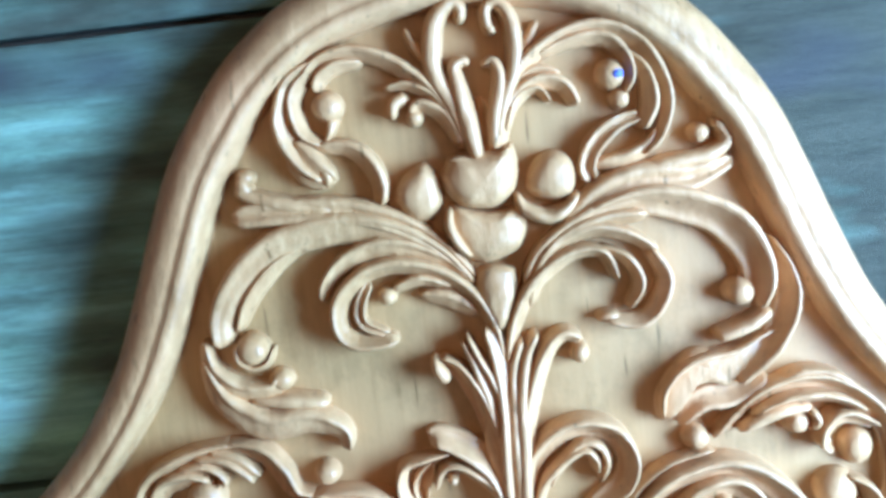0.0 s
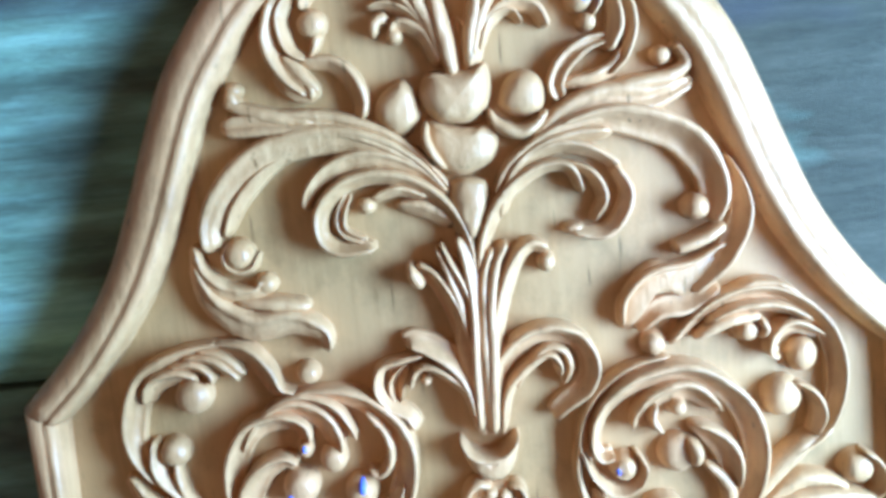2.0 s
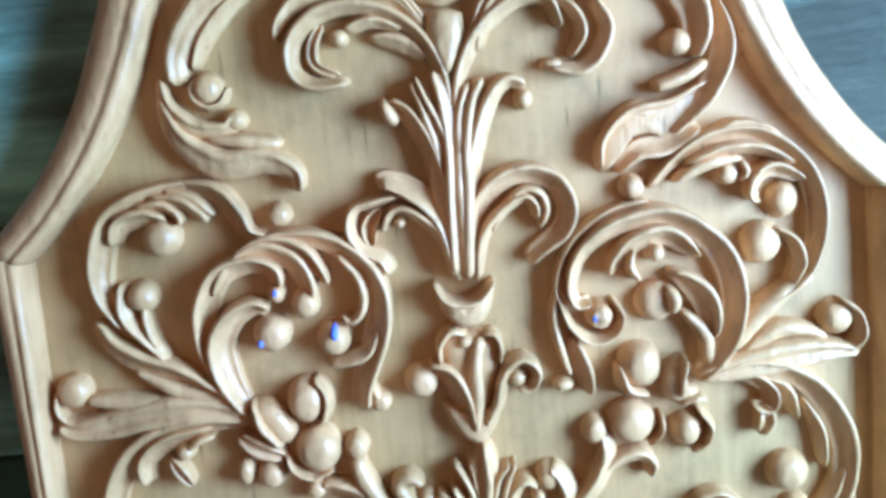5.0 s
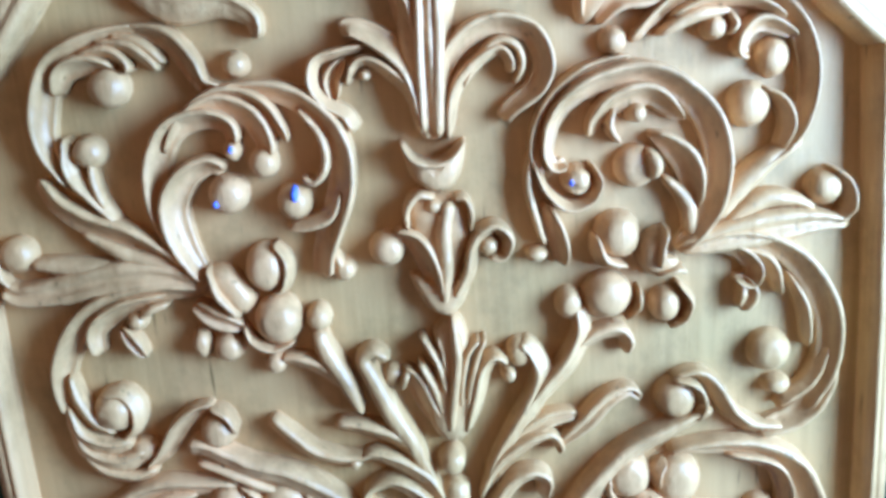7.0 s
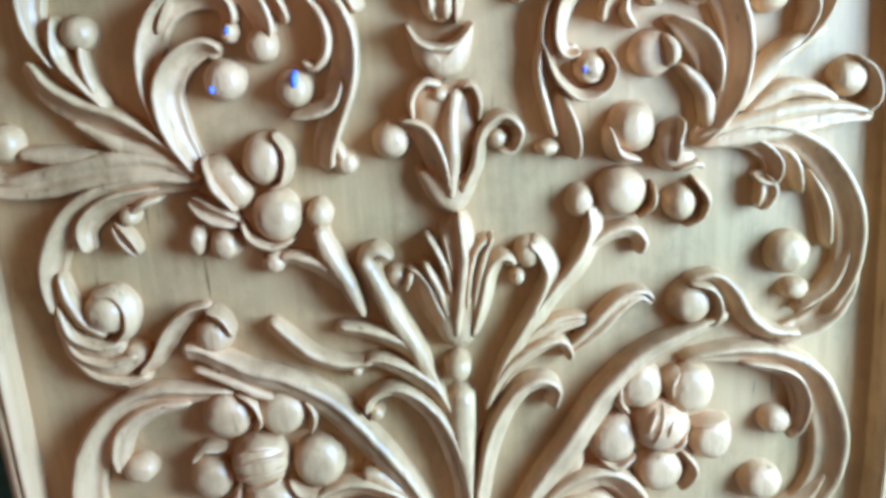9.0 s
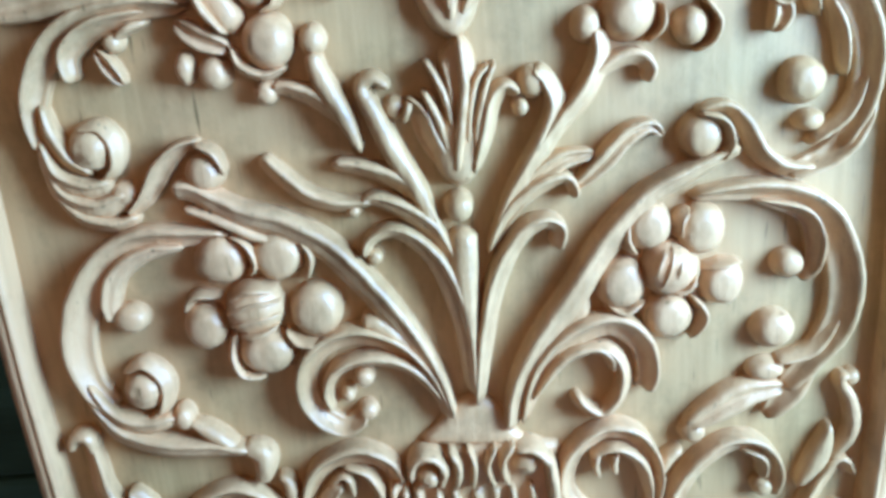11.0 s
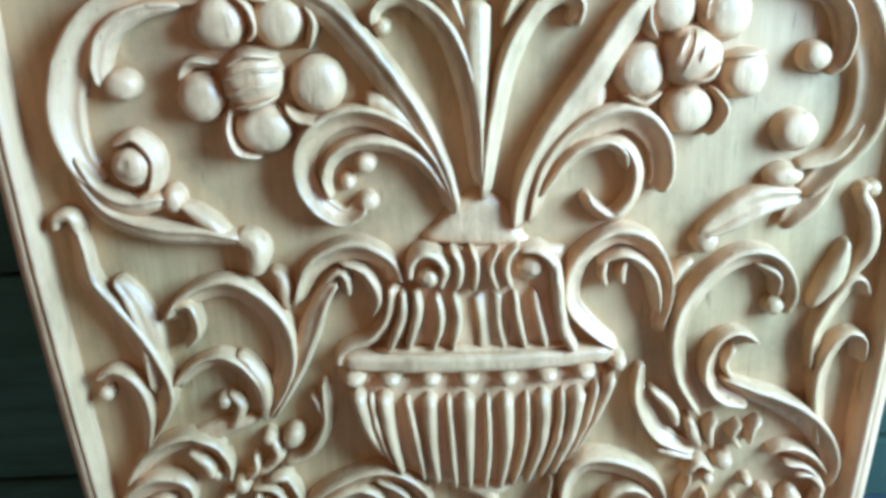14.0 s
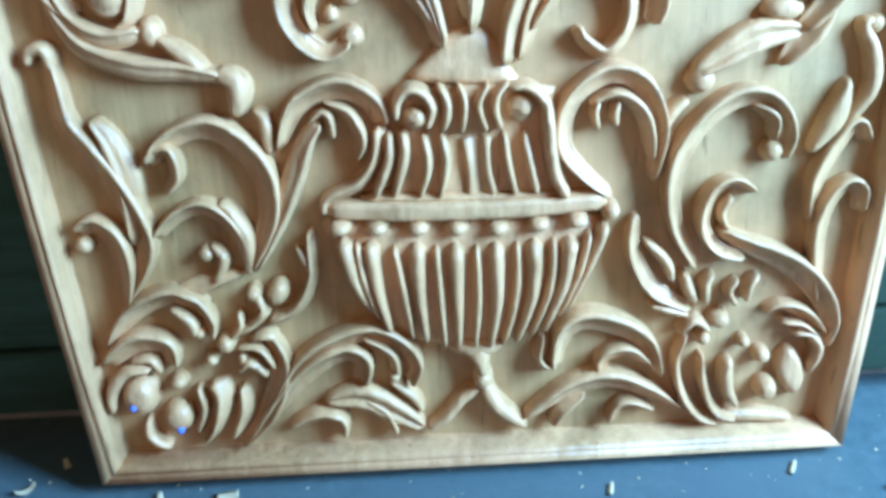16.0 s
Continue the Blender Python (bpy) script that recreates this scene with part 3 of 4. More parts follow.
scroll("blade_l", 12, (6.1, 10.7, 5.6), [(-183, 504), (-176, 491), (-163, 481), (-145, 473), (-127, 460), (-114, 449)], name="shoulder_scroll")
scroll("round", 9, (2.8, 7.9, 4.7), [(-167, 477), (-150, 466), (-131, 458), (-115, 447)], name="shoulder_scroll")
# great spiral
scroll("blade_l", 13, (3.7, 10.7, 7.9), [(-100, 537), (-84, 539), (-65, 536), (-50, 526), (-41, 511), (-40, 493), (-45, 476), (-52, 459), (-54, 446)], name="spiral_scroll")
scroll("round", 11, (1.9, 4.2, 2.8), [(-58, 529), (-48, 515), (-47, 501), (-53, 493), (-59, 496)], name="spiral_scroll")
dome(10, 6.1, 6.1, (-44, 448), 0)
scroll("round", 9, (2.8, 4.7, 3.3), [(-49, 459), (-46, 453), (-44, 448)], name="spiral_scroll")
dome(13, 8.8, 9.6, (-64, 484), 0)
scroll("left", 12, (3.3, 6.1, 2.3), [(-42, 488), (-48, 477), (-58, 473), (-68, 472)], name="spiral_scroll")
scroll("blade_l", 14, (4.7, 10.7, 6.1), [(-111, 449), (-119, 468), (-121, 486), (-114, 499), (-103, 505), (-95, 502)], name="spiral_scroll")
dome(14, 10.2, 10.2, (-95, 490), 0)
scroll("blade_l", 13, (3.3, 9.8, 5.6), [(-125, 467), (-128, 487), (-126, 506), (-117, 522), (-102, 527), (-91, 523), (-89, 514)], name="spiral_scroll")
dome(12, 4.4, 5.5, (-90, 511), 0)
scroll("blade_l", 12, (2.3, 9.3, 7), [(-121, 512), (-110, 526), (-95, 533), (-81, 527), (-75, 516), (-74, 507)], name="spiral_scroll")
dome(13, 7.4, 8.2, (-76, 504), 0)
scroll("blade_l", 13, (2.3, 8.4, 2.8), [(-110, 531), (-92, 537), (-76, 532), (-67, 520), (-64, 513)], name="spiral_scroll")
# leaf and grapes of the great spiral
scroll("twin", 11, (7, 13.5, 7), [(-111, 447), (-135, 453), (-160, 453), (-184, 449), (-201, 448), (-209, 452)], name="vine_leaf")
scroll("round", 9, (3.3, 8.4, 4.2), [(-137, 455), (-161, 458), (-179, 461), (-194, 463)], name="vine_leaf")
dome(11, 9.4, 9.4, (-200, 468), 0)
scroll("left", 9, (1.9, 4.2, 2.3), [(-209, 469), (-210, 458), (-203, 449)], name="vine_leaf")
scroll("blade_r", 12, (4.7, 10.7, 4.7), [(-113, 443), (-141, 444), (-165, 438), (-180, 424), (-189, 404), (-189, 384)], name="vine_leaf")
scroll("blade_r", 11, (2.3, 8.4, 4.7), [(-132, 442), (-154, 437), (-168, 427), (-169, 414)], name="vine_leaf")
dome(11, 5.2, 5.2, (-148, 430), 0)
scroll("cup", 10, (1.9, 6.1, 2.3), [(-156, 428), (-151, 419), (-146, 411)], name="vine_leaf")
scroll("round", 10, (1.9, 4.2, 2.3), [(-131, 438), (-140, 436), (-147, 431)], name="vine_leaf")
pillow(13, [(-111, 454), (-100, 455), (-92, 446), (-88, 437), (-93, 429), (-100, 432), (-107, 442)], (-99, 442), "bud", full=2.0)
scroll("round", 15, (1.4, 4.2, 1.9), [(-109, 456), (-105, 442), (-96, 430)], name="vine_leaf")
scroll("cup", 11, (4.2, 8.9, 3.7), [(-119, 437), (-109, 429), (-96, 423)], name="vine_leaf")
dome(14, 10.5, 12.7, (-82, 452), 0, name="petal")
scroll("right", 12, (1.9, 4.2, 1.9), [(-76, 465), (-70, 455), (-73, 442), (-81, 438)], name="petal_lip")
dome(15, 12.4, 13.2, (-79, 425), 0, name="petal")
scroll("left", 13, (1.9, 4.7, 1.9), [(-96, 424), (-93, 415), (-83, 410), (-72, 413)], name="petal_lip")
dome(12, 8, 8, (-105, 413), 0, name="petal")
dome(11, 5, 8.2, (-118, 416), 0, name="petal")
# facing upper scroll
scroll("blade_l", 12, (4.2, 7.5, 2.8), [(99, 547), (113, 560), (129, 569), (148, 570), (164, 562), (177, 547), (182, 528), (180, 509), (172, 494), (156, 483)], name="shoulder_scroll")
scroll("left", 13, (2.3, 5.6, 2.8), [(117, 557), (134, 563), (153, 562), (170, 553)], name="shoulder_scroll")
scroll("left", 11, (2.3, 5.6, 2.3), [(125, 568), (140, 574), (156, 571), (170, 559)], name="shoulder_scroll")
scroll("round", 10, (2.3, 6.5, 2.8), [(111, 549), (128, 557), (145, 558)], name="shoulder_scroll")
scroll("blade_r", 12, (2.8, 7, 4.2), [(176, 544), (161, 551), (153, 548), (150, 540), (154, 537)], name="shoulder_scroll")
dome(11, 6.6, 6.6, (138, 551), 0)
scroll("round", 12, (2.8, 3.7, 2.3), [(143, 558), (146, 552), (143, 547)], name="shoulder_scroll")
dome(9, 7.7, 9.9, (166, 535), 0)
dome(12, 10.5, 11.8, (155, 514), 0)
scroll("left", 12, (1.9, 5.1, 2.8), [(159, 522), (169, 515), (173, 504), (169, 492)], name="shoulder_scroll")
dome(10, 6.6, 6.6, (91, 548), 0)
scroll("round", 10, (6.1, 9.3, 3.3), [(138, 459), (151, 475), (165, 487), (180, 495)], name="shoulder_scroll")
# facing spiral
scroll("blade_r", 10, (3.7, 6.1, 3.7), [(99, 540), (77, 535), (59, 520), (52, 501), (55, 485)], name="spiral_scroll")
scroll("blade_r", 14, (5.6, 10.3, 3.7), [(120, 445), (135, 463), (140, 484), (136, 506), (125, 521), (107, 532), (87, 531), (71, 524), (61, 513), (58, 499), (61, 492), (67, 493)], name="spiral_scroll")
dome(13, 7.7, 7.7, (72, 484), 0, name="volute", swirl=0.15)
scroll("right", 12, (1.9, 4.2, 2.3), [(51, 497), (56, 482), (66, 472), (77, 474), (82, 483), (78, 492)], name="spiral_scroll")
scroll("blade_l", 11, (2.8, 7.5, 4.2), [(56, 474), (60, 461), (63, 449), (63, 442)], name="spiral_scroll")
scroll("round", 9, (1.9, 3.7, 2.8), [(50, 500), (48, 483), (52, 463), (55, 453)], name="spiral_scroll")
dome(9, 6.1, 4.1, (51, 448), 0)
scroll("blade_r", 13, (3.3, 10.7, 2.8), [(129, 467), (125, 487), (116, 498), (107, 504)], name="spiral_scroll")
scroll("blade_r", 12, (3.3, 9.8, 2.8), [(123, 509), (108, 522), (93, 521), (82, 513), (78, 504)], name="spiral_scroll")
dome(12, 5.2, 5.2, (101, 514), 0)
scroll("round", 10, (1.9, 3.5, 1.9), [(90, 517), (88, 508), (93, 500)], name="spiral_scroll")
dome(10, 11, 11, (101, 488), 0)
scroll("round", 13, (1.9, 6.5, 2.3), [(105, 497), (109, 489), (107, 482)], name="spiral_scroll")
scroll("round", 9, (3.7, 6.5, 2.3), [(127, 451), (125, 469), (113, 483)], name="spiral_scroll")
# facing leaf, grapes and lower scroll
scroll("twin", 12, (5.6, 14, 3.3), [(120, 446), (142, 450), (168, 454), (188, 455), (204, 453)], name="vine_leaf")
scroll("round", 9, (3.3, 7.9, 2.8), [(142, 454), (159, 466), (174, 467), (188, 461)], name="vine_leaf")
dome(11, 9.4, 9.4, (193, 471), 0)
scroll("left", 12, (2.3, 4.7, 2.8), [(194, 481), (202, 473), (204, 461), (197, 454)], name="vine_leaf")
scroll("blade_l", 13, (4.2, 10.7, 4.7), [(127, 447), (151, 449), (174, 440), (189, 422), (197, 400), (195, 374), (185, 355)], name="vine_leaf")
scroll("left", 9, (1.9, 5.1, 2.3), [(174, 430), (184, 410), (187, 388)], name="vine_leaf")
scroll("blade_l", 11, (2.3, 6.5, 2.8), [(133, 444), (148, 443), (158, 434), (157, 426), (149, 428)], name="vine_leaf")
scroll("left", 10, (1.9, 5.6, 1.9), [(153, 443), (166, 435), (172, 417)], name="vine_leaf")
scroll("cup", 10, (2.8, 7.5, 2.8), [(154, 428), (156, 419), (152, 411)], name="vine_leaf")
dome(12, 11.6, 11.6, (168, 387), 0)
dome(10, 7.7, 5.5, (172, 368), 0)
dome(14, 11.6, 12.7, (91, 455), 0, name="petal")
scroll("left", 13, (1.9, 5.6, 1.9), [(79, 457), (83, 443), (95, 439)], name="petal_lip")
dome(15, 12.7, 12.7, (85, 424), 0, name="petal")
scroll("left", 12, (1.4, 3.3, 1.4), [(94, 411), (101, 418), (101, 428)], name="petal_lip")
pillow(14, [(101, 448), (106, 455), (114, 457), (114, 445), (121, 441), (120, 432), (109, 432), (102, 438)], (109, 443), "bud", full=2.0)
scroll("round", 16, (1.9, 3.5, 1.9), [(114, 458), (111, 448), (110, 438)], name="vine_leaf")
scroll("round", 14, (1.9, 3.5, 1.9), [(108, 434), (119, 437), (124, 434)], name="vine_leaf")
dome(12, 8.2, 9.4, (114, 417), 0, name="petal")
scroll("right", 12, (1.9, 3.5, 1.9), [(120, 429), (127, 419), (124, 409), (116, 405)], name="petal_lip")
# lower end of the side scroll, with its fan of leaves
scroll("left", 11, (3.3, 7.9, 4.7), [(-186, 405), (-185, 391), (-178, 378), (-169, 371)], name="fan_leaf")
scroll("left", 12, (2.8, 8.4, 6.1), [(-190, 389), (-186, 372), (-173, 364), (-160, 365)], name="fan_leaf")
scroll("left", 11, (2.3, 8.4, 7), [(-191, 376), (-184, 361), (-169, 354), (-152, 359)], name="fan_leaf")
scroll("left", 10, (2.3, 7, 4.2), [(-189, 363), (-178, 350), (-163, 345), (-151, 348)], name="fan_leaf")
dome(10, 8.2, 6.6, (-156, 360), 0)
dome(14.5, 11, 11, (-167, 383), 0, name="volute", swirl=0.12)
scroll("right", 10.5, (2.3, 6.1, 2.8), [(-173, 393), (-161, 393), (-155, 384), (-157, 373), (-164, 367)], name="curl")
scroll("blade_l", 11, (3.3, 7.5, 3.3), [(-155, 349), (-145, 358), (-136, 371), (-127, 379), (-117, 382)], name="fan_leaf")
dome(13, 9.9, 9.9, (-117, 367), 0)
scroll("left", 12, (2.3, 5.1, 2.3), [(-120, 381), (-112, 376), (-107, 366)], name="fan_leaf")
# left-hand branches of the bouquet
scroll("right", 13, (7, 11.7, 7.9), [(-10, 226), (-17, 251), (-29, 277), (-46, 303), (-63, 324), (-83, 338), (-104, 346), (-123, 358), (-133, 360)], name="branch")
scroll("round", 10, (2.3, 5.6, 2.3), [(-130, 351), (-112, 343), (-97, 334), (-83, 329)], name="branch")
scroll("left", 11, (6.1, 7.5, 3.7), [(-90, 372), (-80, 361), (-70, 352), (-55, 346), (-39, 346)], name="branch")
# flower
flower = dome(17.5, 15.2, 15.2, (-103, 297), 20, name="flower", swirl=0.06)
scroll("round", (12, 16.4, 12), (1.4, 3.5, 1.4), [(-115, 303), (-104, 309), (-90, 307)], parent=flower, name="flower_rib")
scroll("round", (12, 16.4, 12), (1.4, 3.5, 1.4), [(-117, 297), (-102, 302), (-88, 301)], parent=flower, name="flower_rib")
scroll("round", (12, 16.4, 12), (1.4, 3.5, 1.4), [(-116, 290), (-102, 294), (-89, 295)], parent=flower, name="flower_rib")
scroll("round", (12, 16.4, 12), (1.4, 3.5, 1.4), [(-112, 284), (-100, 286), (-91, 289)], parent=flower, name="flower_rib")
dome(13, 13.6, 12.9, (-116, 323), 0, parent=flower, name="petal", full=2.0)
scroll("left", (8, 12, 8), (1.9, 4.7, 1.9), [(-111, 335), (-103, 330), (-100, 320), (-104, 314)], parent=flower, name="petal_lip")
dome(13, 13.6, 13.3, (-88, 323), 0, parent=flower, name="petal", full=2.0)
scroll("left", (8, 12, 8), (1.9, 4.7, 1.9), [(-78, 331), (-73, 322), (-76, 309)], parent=flower, name="petal_lip")
dome(13, 13.6, 14.8, (-73, 293), 0, parent=flower, name="petal", full=2.0)
scroll("left", (8, 12, 8), (1.9, 4.7, 1.9), [(-65, 282), (-72, 277), (-83, 278), (-89, 284)], parent=flower, name="petal_lip")
dome(13, 14.8, 12.4, (-100, 272), 0, parent=flower, name="petal", full=2.0)
scroll("left", (8, 12, 8), (1.9, 4.7, 1.9), [(-116, 283), (-118, 272), (-114, 261), (-103, 258)], parent=flower, name="petal_lip")
dome(13, 11.8, 12.9, (-128, 289), 0, parent=flower, name="petal", full=2.0)
scroll("left", (8, 12, 8), (1.9, 4.7, 1.9), [(-137, 297), (-131, 305), (-119, 304)], parent=flower, name="petal_lip")
# loop round the flower
scroll("blade_r", 12, (4.7, 13.5, 7), [(-111, 335), (-132, 336), (-154, 336), (-172, 326), (-186, 307), (-193, 283), (-190, 261), (-181, 249)], name="loop_scroll")
scroll("right", 10, (2.3, 8.4, 5.6), [(-133, 331), (-152, 329), (-167, 320), (-173, 306), (-173, 296)], name="loop_scroll")
dome(11, 9.4, 8.2, (-165, 296), 0)
dome(14.5, 11, 11, (-165, 257), 0, name="volute", swirl=0.12)
scroll("right", 10.5, (2.3, 5.8, 2.8), [(-174, 268), (-162, 272), (-153, 261), (-156, 246), (-165, 240)], name="curl")
scroll("left", 12, (2.8, 8.9, 6.1), [(-193, 264), (-185, 246), (-170, 237), (-151, 239)], name="loop_scroll")
dome(11, 6.1, 7.7, (-148, 239), 0)
scroll("left", 12, (2.8, 9.8, 5.1), [(-195, 256), (-182, 234), (-158, 223), (-135, 220), (-116, 216)], name="loop_scroll")
scroll("round", 10, (2.8, 7.5, 4.7), [(-146, 237), (-135, 229), (-122, 216)], name="loop_scroll")
scroll("round", 11, (5.6, 10.3, 5.6), [(-120, 219), (-110, 213), (-112, 197)], name="loop_scroll")
# inner curl
scroll("blade_r", 12, (3.3, 9.3, 5.6), [(-10, 226), (-22, 254), (-38, 271), (-57, 277), (-75, 270), (-83, 254), (-79, 237), (-66, 226), (-54, 232)], name="curl_leaf")
scroll("right", 11, (2.8, 7, 2.8), [(-12, 233), (-28, 255), (-47, 263), (-64, 260), (-72, 249), (-70, 236)], name="curl_leaf")
dome(10, 5.8, 5.8, (-53, 253), 0)
dome(9, 3.9, 5, (-62, 244), 0)
dome(9, 5.8, 5.8, (-53, 233), 0)
scroll("round", 10, (2.8, 8.9, 6.5), [(-24, 261), (-34, 274), (-45, 283), (-51, 283)], name="curl_leaf")
# stem, bead and upright strands
dome(14, 7.4, 8.2, (2, 340), 0)
scroll("round", 13, (11.2, 10.7, 2.8), [(3, 329), (2, 302), (4, 265)], name="bouquet_stem")
scroll("right", 11, (3.3, 7.9, 5.1), [(-7, 325), (-16, 344), (-27, 356), (-43, 363), (-57, 366)], name="bouquet_stem")
scroll("right", 12, (3.3, 8.4, 3.7), [(-2, 310), (-11, 329), (-23, 340), (-37, 347), (-45, 346)], name="bouquet_stem")
dome(9, 3.9, 3.9, (-49, 342), 0)
scroll("right", 13, (4.7, 8.9, 3.7), [(2, 239), (0, 278), (-8, 308), (-19, 324), (-31, 331), (-42, 327), (-45, 319)], name="bouquet_stem")
dome(10, 4.7, 4.7, (-41, 318), 0)
scroll("round", 12, (5.1, 9.3, 3.7), [(-11, 330), (-17, 350), (-27, 370), (-35, 390), (-39, 401), (-33, 405), (-26, 400)], name="bouquet_stem")
scroll("round", 12, (3.3, 8.4, 6.1), [(-42, 371), (-49, 391), (-57, 407), (-60, 419)], name="bouquet_stem")
dome(11, 6.6, 7.7, (-59, 424), 0)
scroll("right", 10, (2.8, 7.5, 4.7), [(-46, 382), (-60, 397), (-73, 403), (-80, 403)], name="bouquet_stem")
dome(10, 6.1, 6.1, (-83, 402), 0)
# tulip
tulip = pillow(12.5, [(-10, 385), (-9, 372), (-7, 358), (1, 350), (11, 353), (17, 368), (17, 383), (4, 389)], (3, 368), "tulip", full=2.4)
pillow(11.5, [(-3, 411), (2, 418), (7, 423), (13, 416), (15, 404), (13, 390), (4, 377), (0, 392)], (6, 403), "tulip_petal", parent=tulip, full=2.6)
scroll("round", 14, (3.7, 5.1, 3.7), [(2, 357), (5, 378), (8, 399), (7, 421)], parent=tulip, name="tulip_petal")
scroll("round", 12, (1.9, 3.5, 2.3), [(2, 375), (-1, 394), (-7, 408), (-10, 411)], parent=tulip, name="tulip_petal")
scroll("round", 11, (1.9, 2.3, 1.4), [(3, 384), (1, 401), (-1, 411)], parent=tulip, name="tulip_petal")
scroll("round", 12, (2.3, 4.4, 2.8), [(-1, 367), (-5, 384), (-11, 398)], parent=tulip, name="tulip_petal")
scroll("blade_r", 11, (3.7, 8.4, 4.7), [(-1, 357), (-9, 373), (-14, 387), (-20, 394)], parent=tulip, name="tulip_petal")
scroll("round", 11, (3.7, 3.7, 2.3), [(-17, 394), (-19, 389), (-21, 383)], parent=tulip, name="tulip_petal")
dome(9, 6.1, 6.1, (-25, 390), 0, parent=tulip)
scroll("round", 12, (2.3, 3.5, 2.3), [(8, 369), (10, 387), (14, 401), (20, 407)], parent=tulip, name="tulip_petal")
scroll("round", 12, (1.9, 3.7, 2.1), [(11, 366), (14, 384), (18, 398), (23, 408)], parent=tulip, name="tulip_petal")
scroll("left", 13, (3.3, 7, 4.7), [(11, 356), (17, 374), (21, 389), (27, 396), (33, 392)], parent=tulip, name="tulip_petal")
dome(11, 4.1, 5, (34, 386), 0, parent=tulip)
# right-hand branches
scroll("left", 13, (4.7, 8.4, 5.6), [(5, 232), (11, 271), (18, 300), (30, 322), (42, 329), (50, 325), (48, 315)], name="branch")
scroll("left", 11, (2.8, 7.5, 3.3), [(15, 315), (25, 334), (40, 346), (53, 350), (58, 344), (57, 340)], name="branch")
scroll("cup", 9, (2.8, 8.4, 4.2), [(19, 323), (34, 345), (51, 358), (68, 361)], name="branch")
scroll("left", 12, (3.7, 9.3, 5.6), [(20, 329), (32, 349), (45, 369), (51, 385), (47, 398), (41, 404)], name="branch")
dome(11, 7.2, 8.2, (40, 397), 0)
scroll("left", 12, (3.3, 8.4, 6.1), [(34, 353), (50, 374), (65, 391), (72, 407), (71, 420)], name="branch")
dome(11, 7.2, 8.8, (66, 421), 0)
scroll("left", 10, (2.8, 7, 4.2), [(62, 389), (76, 402), (89, 405), (95, 399), (93, 393)], name="branch")
scroll("twin", 10, (3.3, 8.4, 2.8), [(56, 343), (72, 356), (84, 368), (95, 372), (101, 367)], name="branch")
scroll("left", 13, (6.1, 12.1, 5.1), [(21, 216), (26, 240), (39, 265), (57, 290), (74, 316), (94, 337), (113, 347), (129, 354), (138, 358)], name="branch")
dome(12, 11.6, 12.1, (120, 365), 0)
scroll("left", 13, (2.3, 5.1, 2.8), [(117, 376), (128, 372), (132, 362), (128, 353)], name="branch")
pillow(8, [(38, 261), (50, 279), (59, 293), (65, 288), (64, 276), (51, 266)], (56, 279), "leaf", full=2.4)
scroll("blade_l", 12, (3.7, 11.2, 7), [(28, 218), (38, 248), (56, 266), (76, 271), (90, 260), (94, 243), (91, 233)], name="branch")
scroll("right", 11, (2.3, 6.1, 4.7), [(62, 260), (74, 258), (81, 247), (80, 232), (70, 220), (59, 226), (55, 233)], name="branch")
scroll("left", 11, (2.8, 6.5, 2.8), [(33, 232), (50, 253), (65, 258), (73, 253), (75, 245)], name="branch")
# facing side scroll
scroll("left", 11, (3.3, 7.5, 4.7), [(117, 377), (131, 378), (140, 369), (148, 355), (160, 346), (176, 344)], name="fan_leaf")
scroll("blade_l", 12, (2.8, 8.4, 4.7), [(199, 396), (198, 383), (194, 365), (182, 351), (161, 343)], name="fan_leaf")
scroll("left", 10, (2.3, 5.1, 2.3), [(197, 389), (188, 370), (171, 357)], name="fan_leaf")
# facing loop
scroll("blade_l", 13, (4.2, 13.5, 4.7), [(115, 335), (141, 336), (163, 332), (180, 321), (190, 302), (194, 281), (190, 259), (177, 241), (164, 227)], name="loop_scroll")
scroll("blade_l", 12, (2.3, 6.5, 3.7), [(145, 331), (169, 323), (177, 309), (176, 295), (170, 288)], name="loop_scroll")
dome(11, 8.5, 7.7, (165, 296), 0)
dome(12, 12.1, 11, (159, 260), 0)
dome(10, 10.5, 6.6, (156, 237), 0)
scroll("left", 10, (2.3, 5.6, 2.3), [(192, 265), (179, 248), (160, 242)], name="loop_scroll")
scroll("blade_l", 11, (4.2, 10.7, 1.9), [(179, 242), (169, 226), (156, 210)], name="loop_scroll")
scroll("twin", 10, (4.7, 13.1, 4.7), [(166, 227), (145, 225), (127, 216), (114, 208)], name="loop_scroll")
dome(10, 7.2, 7.2, (118, 204), 0)
# facing flower
flower_b = dome(17.5, 15.2, 15.2, (105, 299), 20, name="flower", swirl=0.06)
scroll("round", (12, 16.4, 12), (1.4, 3.5, 1.4), [(98, 290), (102, 301), (105, 312)], parent=flower_b, name="flower_rib")
scroll("round", (12, 16.4, 12), (1.4, 3.5, 1.4), [(105, 292), (108, 304), (112, 308)], parent=flower_b, name="flower_rib")
scroll("round", (12, 16.4, 12), (1.4, 3.5, 1.4), [(94, 296), (98, 306), (102, 311)], parent=flower_b, name="flower_rib")
scroll("round", (12, 16.4, 12), (1.4, 3.5, 1.4), [(102, 288), (111, 290), (117, 297)], parent=flower_b, name="flower_rib")
dome(13, 12.4, 12.9, (94, 322), 0, parent=flower_b, name="petal", full=2.0)
scroll("left", (8, 12, 8), (1.9, 4.7, 1.9), [(83, 328), (82, 316), (88, 307)], parent=flower_b, name="petal_lip")
dome(13, 12.9, 13.6, (120, 318), 0, parent=flower_b, name="petal", full=2.0)
